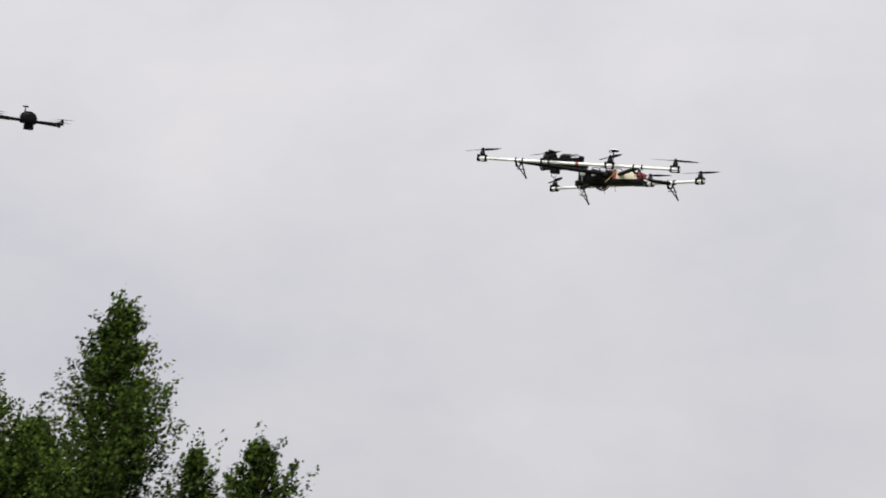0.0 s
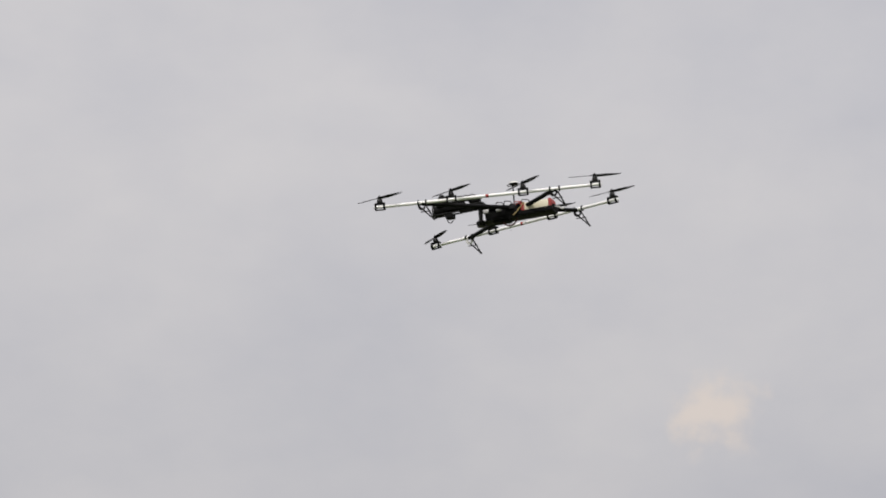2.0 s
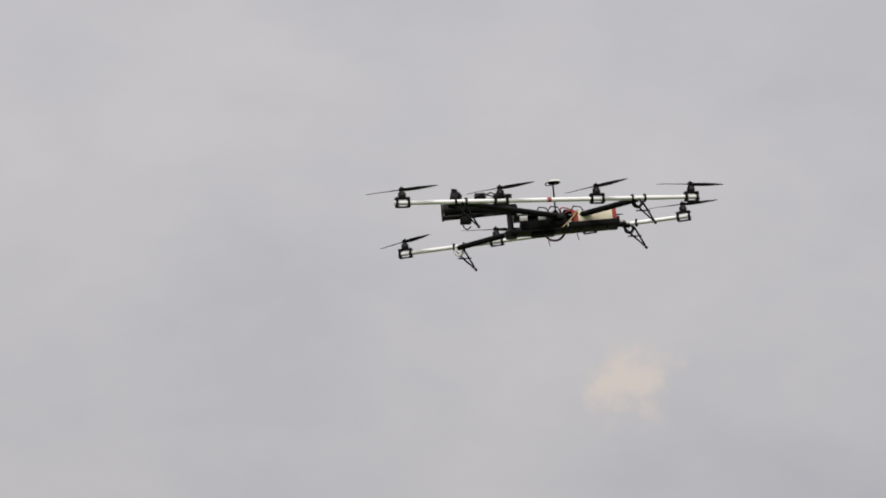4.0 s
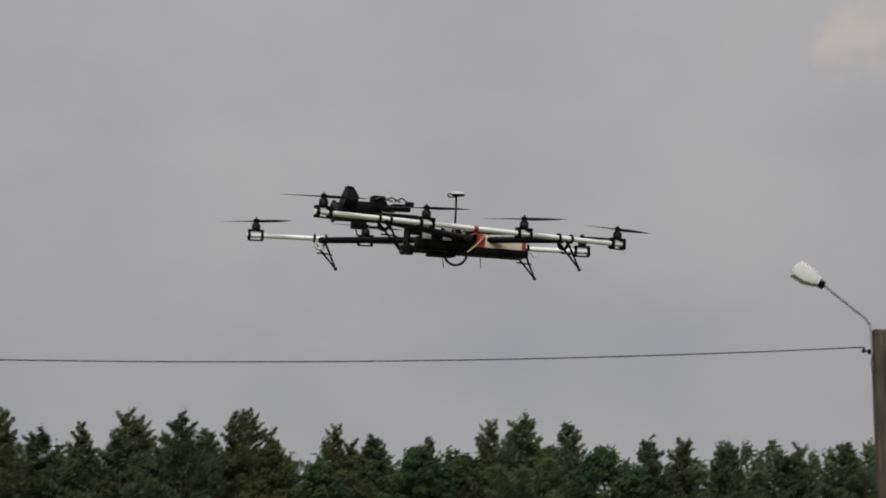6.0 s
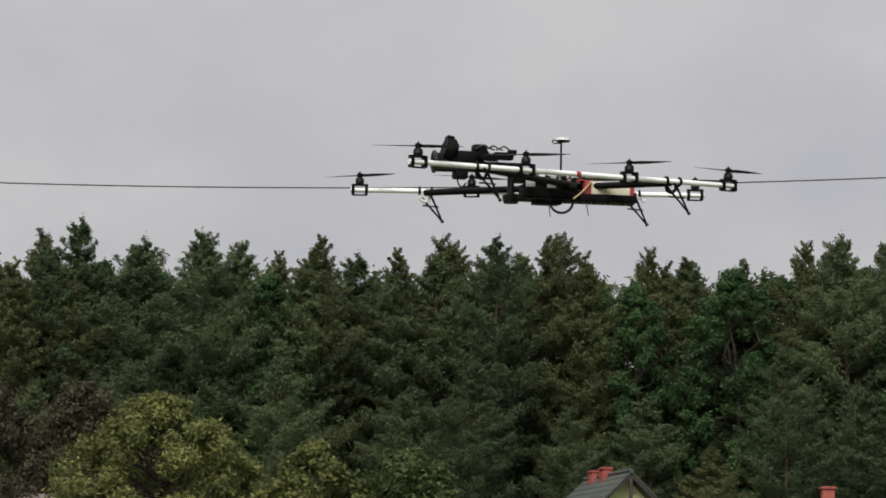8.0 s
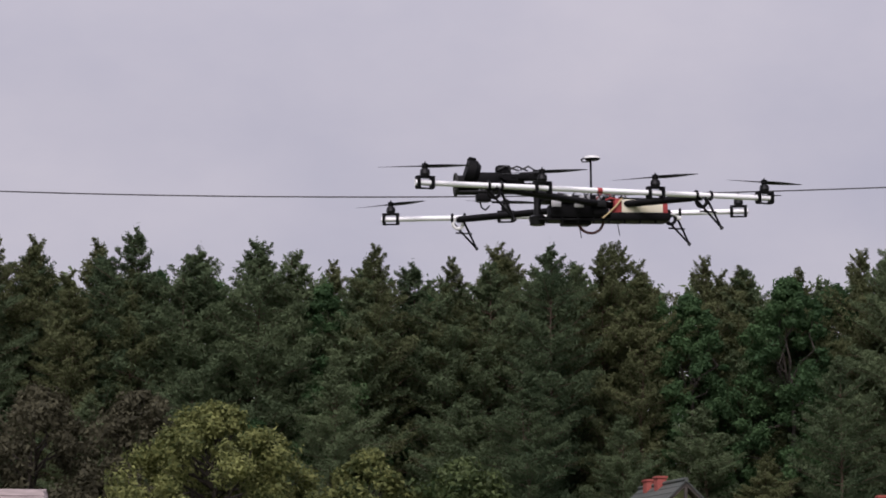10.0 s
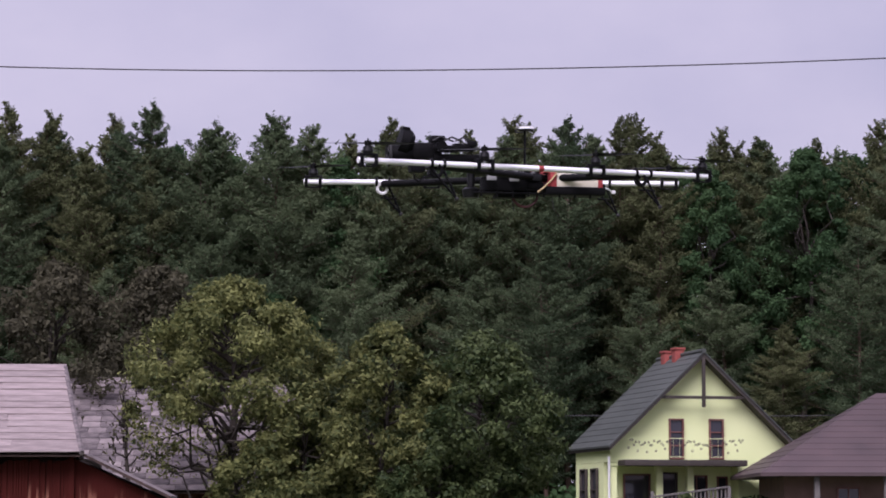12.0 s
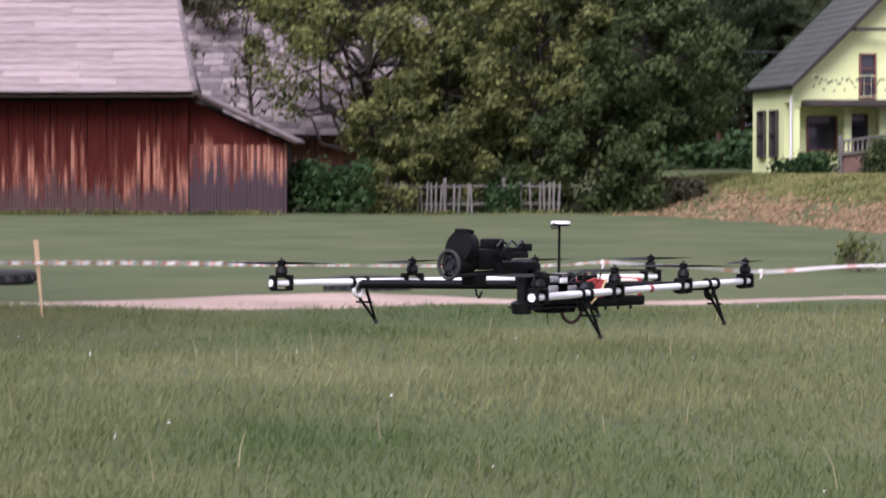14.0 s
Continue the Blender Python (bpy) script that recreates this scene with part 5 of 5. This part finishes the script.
    shrub_thing("fence_weed", 49, place(-7.6, 97.0), (1.6, 0.8, 1.0), M["orchard"], "yellowish weed clump before a picket fence", 900, 0.1)
    shrub_thing("fence_shrub", 46, place(-3.4, 98.6), (4.6, 1.6, 2.0), M["alder"], "dark leafy hedge growth behind a picket fence", 2400, 0.13, stems=11)
    shrub_thing("fence_shrub", 47, place(0.9, 98.4), (3.6, 1.8, 2.4), M["alder"], "dark leafy hedge growth on the bank", 2400, 0.13, stems=11)


def spire_tree(seed, tall, spread, leaf, mat, seen=4.2):
    """A young tree: rising limbs that end in feathery twigs of small separate leaves, a ragged pointed top."""
    rng = np.random.default_rng(seed)
    bm = bmesh.new()
    limb(bm, (0, 0, -0.4), (0, 0, tall * 0.98), 0.12, 0.006, rng, 0.015, 7, 8)
    cs, ds = [], []
    d = 0.12
    while d < tall * 0.8:
        fine = d < seen
        r = spread * min(1.55, 0.05 + 0.58 * d ** 0.95)
        r *= 1 - max(0, d - tall * 0.6) / (tall * 0.35)
        for k in range(4 if fine else 3):
            a = rng.uniform(0, 2 * math.pi)
            out = r * rng.uniform(0.45, 1.0) * (1.25 if rng.random() < 0.16 else 1)
            root = np.array((0, 0, max(0.4, tall - d - 0.35 * out)))
            tip = np.array((out * math.cos(a), out * math.sin(a), tall - d + 0.35 * out))
            if out > 0.25:
                limb(bm, root, tip, 0.012, 0.003, rng, 0.05, 2, 4)
            twigs = 3 + int(6 * min(1, out)) if fine else 8
            for q in range(twigs):
                u = 0.2 + 0.8 * (q + rng.random()) / twigs
                c0 = root + (tip - root) * u + rng.normal(0, 0.03 + 0.07 * out, 3)
                way = (tip - root) / (np.linalg.norm(tip - root) + 1e-6) + rng.normal(0, 0.45, 3) + (0, 0, 0.5)
                long = (0.10 + 0.14 * min(out, 1)) * rng.uniform(0.6, 1.3) * (1 if fine else 1.8)
                n = 22 if fine else 30
                c = c0 + way * long * rng.uniform(-0.4, 1.0, (n, 1)) + rng.normal(0, 0.030 if fine else 0.10, (n, 3))
                cs.append(c)
                ds.append(rng.normal(0, 1, (n, 3)))
        d += 0.062 if fine else 0.22
    c = np.array((0, 0, tall)) + rng.normal(0, 1, (50, 3)) * (0.04, 0.04, 0.16)
    cs.append(c)
    ds.append(rng.normal(0, 1, (50, 3)))
    v, f = leaf_quads(rng, np.concatenate(cs), np.concatenate(ds), leaf, 1.5, 0.1)
    return mesh_of("trunk", bm, M["dark_bark"]), mesh_np("crown", v, f, mat)


def build_near_trees():
    for seed, x, y, top, spread in ((51, -9.78, 32.0, 11.98, 0.86), (52, -11.80, 32.6, 11.40, 1.15), (53, -7.85, 31.6, 9.95, 1.0), (54, -8.72, 32.6, 10.1, 0.42), (55, -13.0, 33.5, 11.0, 1.2), (56, -10.95, 33.0, 10.6, 1.25), (57, -10.4, 33.6, 9.9, 1.3)):
        z = float(ground_height(x, y))
        tree_thing("young_tree", spire_tree(seed, top - z, spread, 0.040, M["young_leaf"]), pose(x, y, z), "slender young broadleaf tree with a ragged pointed top", "tree", "young trees by the meadow")


build_orchard()
build_near_trees()


# ---- street lamp, cables ----
def build_street_lamp():
    lamp = thing("street_lamp", pose(12.0, 35.0, -0.05), "concrete lamp post with a bent arm and white lamp head", "street lamp")
    bm = bmesh.new()
    prism(bm, [(-0.1125, -0.18), (-0.1125, 8.70), (-0.09, 8.72), (0.09, 8.72), (0.1125, 8.70), (0.1125, -0.18)], -0.02, 0.09)
    for x0, x1 in ((-0.1125, -0.075), (0.045, 0.1125)):
        prism(bm, [(x0, -0.18), (x0, 8.70), (x1, 8.72), (x1, -0.18)], -0.09, -0.02)
    for v in bm.verts:
        k = 1.25 - 0.25 * max(0, v.co.z) / 8.7
        v.co.x *= k
        v.co.y *= k
    part("post", bm, M["concrete"], lamp, "weathered concrete post")
    bm = bmesh.new()
    sweep(bm, [(-0.14, -0.02, 8.1), (-0.14, -0.02, 8.70), (-0.155, -0.03, 8.79), (-0.22, -0.05, 8.87), (-0.78, -0.16, 9.25), (-0.88, -0.18, 9.33)], 0.017, 10)
    part("arm", bm, M["steel"], lamp, "bent galvanised arm")
    head = new("lamp_head")
    head.parent = lamp
    head.matrix_basis = Matrix.Translation((-1.11, -0.22, 9.43)) @ Euler((0, radians(29), 0)).to_matrix().to_4x4()
    bm = bmesh.new()
    prism(bm, [(-0.275, -0.03), (-0.25, -0.115), (-0.05, -0.125), (0.15, -0.065), (0.15, 0.06), (-0.02, 0.10), (-0.22, 0.115), (-0.275, 0.06)], -0.10, 0.10)
    bmesh.ops.bevel(bm, geom=bm.edges[:], offset=0.025, segments=2, affect="EDGES", profile=0.6)
    part("cover", bm, M["lamp_glass"], head, "milky white cover")
    bm = bmesh.new()
    box(bm, (0.12, 0.13, 0.10), (0.19, 0, -0.005), None, 0.022)
    part("socket_housing", bm, M["black"], head)
    bm = bmesh.new()
    box(bm, (0.30, 0.15, 0.025), (-0.08, 0, 0.112), Euler((0, 0.09, 0)).to_matrix(), 0.010)
    part("cap", bm, M["white"], head)
    for x, z in ((-0.18, 8.385), (-0.26, 8.40), (0.20, 8.47), (0.27, 8.465)):
        bm = bmesh.new()
        tube(bm, (x, -0.02, z - 0.035), (x, -0.02, z + 0.035), 0.030, 0.020, 10)
        part("insulator", bm, M["black"], lamp)
    for s, x, z in ((-1, -0.12, 8.39), (1, 0.12, 8.46)):
        bm = bmesh.new()
        tube(bm, (x, -0.02, z), (s * 0.30, -0.02, z), 0.012, 0.012, 8)
        part("bracket", bm, M["iron"], lamp)
    bm = bmesh.new()
    sweep(bm, [(-0.13, -0.12, 8.42), (-0.19, -0.13, 8.2), (-0.17, -0.13, 7.95), (-0.13, -0.11, 7.85)], 0.012, 6)
    part("drop_cable", bm, M["cable"], lamp)
    bm = bmesh.new()
    box(bm, (0.05, 0.05, 0.09), (0.07, -0.13, 7.95), None, 0.01)
    part("junction_box", bm, M["black"], lamp)


def cable(name, f, xs, r, label):
    cu = bpy.data.curves.new(name, "CURVE")
    cu.dimensions, cu.bevel_depth, cu.bevel_resolution = "3D", r, 2
    sp = cu.splines.new("POLY")
    sp.points.add(len(xs) - 1)
    for p, x in zip(sp.points, xs):
        p.co = (*f(x), 1)
    cu.materials.append(M["cable"])
    return tagged(new(name, cu), label, "cable")


build_street_lamp()
cable("overhead_cable", lambda x: (x, 35.0, 7.895 + 0.0026 * (x + 2.2) ** 2 * (1 if x > -2.2 else 1.3)), np.linspace(-30, 11.75, 90), 0.0095, "thin black overhead cable sagging to a lamp post")
cable("overhead_cable", lambda x: (x, 35.0 + 0.25 * (x - 12.3), 8.46 - 0.07 * (x - 12.3) + 0.0028 * (x - 12.3) ** 2), np.linspace(12.35, 38, 40), 0.0095, "thin black overhead cable running off a lamp post")
cable("house_cable", lambda x: (x, 123.2, 6.62 + 0.0009 * (x - 12) ** 2), np.linspace(-22, 48, 40), 0.022, "thin cable strung before the wood")


# ---- picket fence ----
def build_fence():
    rng = random.Random(17)
    y = 97.4
    fence = thing("picket_fence", pose(0, y, 0), "weathered grey wooden picket fence before fruit trees", "fence")
    bm = bmesh.new()
    box(bm, (0.07, 0.02, 1.05), (0, 0, 0.52), None, 0.004)
    slat = mesh_of("slat", bm, M["picket"], 0)
    bm = bmesh.new()
    box(bm, (0.11, 0.11, 1.3), (0, 0, 0.62), None, 0.01)
    post = mesh_of("post", bm, M["picket"], 0)
    x = -7.4
    i = 0
    while x < -1.4:
        z = float(ground_height(x, y))
        if i % 13 == 0:
            piece("post", post, fence, pose(x, 0.09, z - 0.05))
        if rng.random() > 0.3 and not -4.0 < x < -2.9:
            piece("slat", slat, fence, pose(x, rng.uniform(-0.01, 0.01), z + rng.uniform(-0.06, 0.05), rng.uniform(-1, 1), rng.uniform(-3.5, 3.5), 0))
        x += 0.155
        i += 1
    for h in (0.32, 0.92):
        for a in range(4):
            xa, xb = -7.4 + 1.5 * a, -7.4 + 1.5 * (a + 1)
            bm = bmesh.new()
            tube(bm, (xa, 0.035, float(ground_height(xa, y)) + h), (xb, 0.035, float(ground_height(xb, y)) + h), 0.03, 0.03, 6)
            part("rail", bm, M["picket"], fence)


build_fence()


# ---- barrier tape, stakes, tyres ----
def tape_height(x):
    base = 0.585 + 0.012 * math.sin(x * 0.9)
    return base - 0.075 * math.exp(-((x - 1.62) / 0.7) ** 2) + 0.03 * math.exp(-(x / 0.3) ** 2)


def build_tape():
    y = 37.5
    tape = thing("barrier_tape", pose(0, y, 0), "red and white barrier tape stretched across the meadow", "barrier tape")
    parts = {"tape_red": [], "tape_white": []}
    x, i = -12.0, 0
    while x < 12.0:
        if x < -3.4:
            step, w, twist = 0.042, 0.044, 9.0
        elif x < -0.05:
            step, w, twist = 0.045, 0.020, 4.0
        else:
            step, w, twist = 0.09, 0.036, 0.6
        key = "tape_red" if i % (3 if x < -0.05 else 7) == 0 else "tape_white"
        for k in range(2):
            xa, xb = x + step * k / 2, x + step * (k + 1) / 2
            quad = []
            for xx in (xa, xb):
                a = math.pi / 2 + 0.9 * math.sin(twist * xx * 3)
                o = Vector((0, math.cos(a), math.sin(a))) * w / 2
                c = Vector((xx, 0, tape_height(xx)))
                quad.append((c - o, c + o))
            parts[key].append((quad[0][0], quad[1][0], quad[1][1], quad[0][1]))
        x += step
        i += 1
    for key, quads in parts.items():
        bm = bmesh.new()
        for q in quads:
            bm.faces.new([bm.verts.new(p) for p in q])
        bmesh.ops.solidify(bm, geom=bm.faces[:], thickness=0.002)
        ob = part("red_stripes" if key == "tape_red" else "white_stripes", bm, M[key], tape, "", 0)
        tagged(ob, kind="stuff")
    for x in (0.0, 1.62):
        bm = bmesh.new()
        bmesh.ops.create_icosphere(bm, subdivisions=2, radius=0.020, matrix=Matrix.Translation((x, -0.01, tape_height(x))) @ Matrix.Diagonal((1.0, 0.8, 1.3, 1)))
        box(bm, (0.018, 0.006, 0.06), (x + 0.006, -0.01, tape_height(x) - 0.04), Euler((0, 0.3, 0)).to_matrix(), 0.002)
        part("knot", bm, M["tape_white"], tape)
    bm = bmesh.new()
    box(bm, (0.050, 0.04, 0.92), (0, 0, 0.34), None, 0.006)
    for v in bm.verts:
        if v.co.z < -0.08:
            v.co.x *= 0.2
            v.co.y *= 0.2
    me = mesh_of("stake", bm, M["stake"], 0)
    for x, r in ((-5.85, -4.5), (-11.9, 2.0), (11.9, -2.0)):
        ob = new("stake", me)
        ob.matrix_basis = pose(x, y + 0.03, float(ground_height(x, y)), 0, r, 0)
        tagged(ob, "pale wooden stake driven into the meadow holding tape", "stake", "tape stakes")


def build_tyre(at, R, turn, tilt):
    t = thing("tyre", pose(*at, tilt, 0, turn), "worn black tyre lying flat in the grass", "tyre", "tyres in the meadow")
    bm = bmesh.new()
    seg, prof = 40, [(0.60, 0.02), (0.66, 0.0), (0.92, 0.0), (1.0, 0.04), (1.0, 0.15), (0.92, 0.19), (0.66, 0.19), (0.60, 0.17), (0.58, 0.10)]
    loops = [[bm.verts.new((R * r * math.cos(2 * math.pi * i / seg), R * r * math.sin(2 * math.pi * i / seg), z)) for r, z in prof] for i in range(seg)]
    for i in range(seg):
        for j in range(len(prof)):
            bm.faces.new((loops[i][j], loops[(i + 1) % seg][j], loops[(i + 1) % seg][(j + 1) % len(prof)], loops[i][(j + 1) % len(prof)]))
    bmesh.ops.recalc_face_normals(bm, faces=bm.faces[:])
    part("carcass", bm, M["rubber"], t)
    bm = bmesh.new()
    box(bm, (0.02, 0.05, 0.12), (0, 0, 0))
    lug = mesh_of("tread_lug", bm, M["rubber"], 0)
    for i in range(34):
        a = 2 * math.pi * i / 34
        piece("tread_lug", lug, t, Matrix.Translation((R * 1.005 * math.cos(a), R * 1.005 * math.sin(a), 0.095)) @ Euler((0.4 if i % 2 else -0.4, 0, a), "ZYX").to_matrix().to_4x4())


build_tape()
build_tyre((-3.04, 44.0, -0.03), 0.56, 20, 1.5)
build_tyre((-8.45, 46.0, -0.03), 0.6, 70, -1.0)


# ---- meadow growth ----
def blades(name, n, area, height, width, mat, label, seed, bend=0.35, density=None, kind_name="grass"):
    """Tapered bent blades over an area x0, x1, y0, y1; density thins them by place."""
    rng = np.random.default_rng(seed)
    x0, x1, y0, y1 = area
    y = y0 + (y1 - y0) * rng.uniform(0, 1, n) ** 1.5
    x = rng.uniform(-1, 1, n) * (2.5 + 0.235 * np.maximum(y - 8, 0))
    x = np.clip(x, x0, x1)
    if density is not None:
        keep = rng.uniform(0, 1, n) < density(x, y)
        x, y = x[keep], y[keep]
    n = len(x)
    z = ground_height(x, y) - 0.015
    patch = 0.55 + 0.45 * np.sin(x * 0.8 + 2 * np.sin(y * 0.5)) * np.sin(y * 0.9 + x * 0.3)
    h = rng.uniform(height[0], height[1], n) * (0.65 + 0.5 * patch)
    a = rng.uniform(0, 2 * np.pi, n)
    lean = rng.normal(0, bend, (n, 2)) * h[:, None]
    w = width * rng.uniform(0.6, 1.3, n) * (1 + 0.012 * y)
    side = np.stack([np.cos(a), np.sin(a), np.zeros(n)], -1) * w[:, None] / 2
    base = np.stack([x, y, z], -1)
    mid = base + np.concatenate([lean * 0.3, (h * 0.55)[:, None]], 1)
    tip = base + np.concatenate([lean, h[:, None]], 1)
    v = np.stack([base - side, base + side, mid + side * 0.75, mid - side * 0.75, tip + side * 0.12, tip - side * 0.12], 1).reshape(-1, 3)
    i = np.arange(n)[:, None] * 6
    f = np.concatenate([i + [[0, 1, 2, 3]], i + [[3, 2, 4, 5]]])
    ob = new(name, mesh_np(name, v, f, mat))
    return tagged(ob, label, kind_name, kind="stuff")


off_path = lambda x, y: np.where(np.abs(y - 41.6 - 0.5 * np.sin(x * 0.21) - 0.05 * x) < 0.14 + 0.24 * smoothstep((x + 7) / 3) + 1.2 * np.exp(-((x + 4.2) / 2.2) ** 2), 0.04, 1.0)
blades("meadow_grass", 230000, (-16, 16, 20.5, 40.5), (0.03, 0.10), 0.0065, M["blade_grass"], "tall uneven green meadow grass", 61, 0.6, density=off_path)
blades("far_grass", 80000, (-26, 26, 40, 92), (0.006, 0.018), 0.03, M["blade_grass"], "short green meadow grass beyond the track", 62, density=off_path)


def bank_place(x, y):
    """0 at the foot of the bank before the house, 1 at its crest."""
    return (y - bank_start(x)) / 22


blades("dry_weeds", 300000, (-1, 24, 62, 101), (0.04, 0.12), 0.075, M["dry"], "reddish dry weeds on the bank before a house", 63,
       density=lambda x, y: np.clip(1.25 - np.abs(bank_place(x, y) - 0.22 + 0.06 * np.sin(x * 1.1)) / 0.30, 0, 1) * np.clip(0.75 + 0.5 * np.sin(x * 0.9 + 0.4 * y) * np.sin(0.5 * y - x), 0, 1) * np.clip((x + 0.5) / 3, 0, 1), kind_name="weeds")
blades("tall_tufts", 9000, (-14, 14, 20.5, 38), (0.10, 0.22), 0.008, M["blade_grass"], "taller green tufts scattered through the meadow", 67, 0.4,
       density=lambda x, y: np.clip(np.sin(x * 2.3 + 1.7 * np.sin(y * 1.3)) * np.sin(y * 1.9 + x) * 2 - 0.9, 0, 1), kind_name="grass")
blades("tall_stalks", 160, (-14, 14, 21, 38), (0.2, 0.36), 0.006, M["straw"], "thin dry grass stalks standing over the meadow", 64, 0.2, kind_name="stalks")

blades("verge_weeds", 26000, (-27, 6, 93.6, 97.3), (0.06, 0.24), 0.022, M["orchard"], "uneven green weeds along the barn and fence", 65,
       density=lambda x, y: np.clip(np.where(x < -10.4, (94.75 - y) * 2 + 0.2, (y - 95.8)) * (0.6 + 0.5 * np.sin(x * 1.9)), 0, 1) * ((x < -10.4) * (y < 94.9) + (x > -10.2) * (x < 4)), kind_name="weeds")
blades("bank_tufts", 300000, (0, 24, 76, 110), (0.03, 0.10), 0.06, M["lawn"], "yellowish rough grass on the bank before a house", 66,
       density=lambda x, y: np.clip((bank_place(x, y) - 0.35) * 4, 0, 1) * np.clip(0.7 + 0.5 * np.sin(x * 1.1 + y) * np.sin(y * 0.8), 0.2, 1) * np.clip(x - 1, 0, 1), kind_name="grass")


def build_flowers():
    rng = np.random.default_rng(71)
    n = 40
    y = 21 + 22 * rng.uniform(0, 1, n) ** 1.3
    x = rng.uniform(-1, 1, n) * (1.5 + 0.2 * (y - 10))
    c = np.stack([x, y, ground_height(x, y) + rng.uniform(0.12, 0.3, n)], -1)
    v, f = leaf_quads(rng, np.repeat(c, 3, 0) + rng.normal(0, 0.006, (3 * n, 3)), np.tile((0, -0.5, 0.8), (3 * n, 1)), 0.010, 1.2, 0.3)
    tagged(new("meadow_flowers", mesh_np("meadow_flowers", v, f, M["white"])), "tiny white flowers scattered in the grass", "flowers", kind="stuff")
    for k, (x, y, s) in enumerate(((5.35, 54.2, 1.0), (6.3, 54.6, 1.15), (7.4, 55.2, 1.1), (5.8, 55.4, 1.05), (6.9, 55.9, 1.12), (8.3, 55.0, 1.1))):
        z = float(ground_height(x, y))
        plant = thing("goldenrod", pose(x, y, z), "tall weed clump topped with yellow flower heads", "flowers", "goldenrod clumps")
        bm = bmesh.new()
        cs, ds, fs, fd = [], [], [], []
        for i in range(26):
            a, r = rng.uniform(0, 2 * math.pi), rng.uniform(0.05, 0.55) * s
            h = rng.uniform(0.75, 1.0) * s
            end = np.array((r * math.cos(a), r * 0.6 * math.sin(a), h))
            limb(bm, (end[0] * 0.5, end[1] * 0.5, -0.05), end, 0.007, 0.004, rng, 0.04, 2, 5)
            p, d = clump_points(rng, end * (0.85, 0.85, 0.55), (0.09, 0.09, 0.3), 45, 0.1)
            cs.append(p)
            ds.append(d)
            p, d = clump_points(rng, end, (0.10, 0.08, 0.07), 34, 0.1)
            fs.append(p)
            fd.append(d)
        part("stems", bm, M["bark"], plant)
        v, f = leaf_quads(rng, np.concatenate(cs), np.concatenate(ds), 0.055, 2.0, 0.2)
        p = new("foliage", mesh_np("foliage", v, f, M["orchard"]))
        p.parent = plant
        v, f = leaf_quads(rng, np.concatenate(fs), np.concatenate(fd), 0.032, 1.3, 0.3)
        p = new("blossom", mesh_np("blossom", v, f, M["goldenrod"]))
        p.parent = plant
        tagged(p, "yellow blossom", kind="stuff")
    shrub_thing("meadow_weed", 75, (3.9, 50.5, 0), (0.9, 0.6, 0.7), M["orchard"], "straggly weed standing in the meadow", 420, 0.05)


build_flowers()



# ---- everything that moves ----
def spin_rows(p, sense, start, rate):
    return [(i / 10, pose(p[0], p[1], p[2], 0, 0, start + sense * rate * i)) for i in range(141)]


def motions():
    walk(octo, OCTO_ROWS)
    walk(far_drone, FAR_ROWS)
    for ob, p, sense, start in PROPS:
        walk(ob, spin_rows((p.x, p.y, 0.055), sense, start, 72))
    for k, (ob, p, sense, start) in enumerate(FAR_PROPS):
        walk(ob, spin_rows(p, sense, start, 74 + 3 * k))


motions()
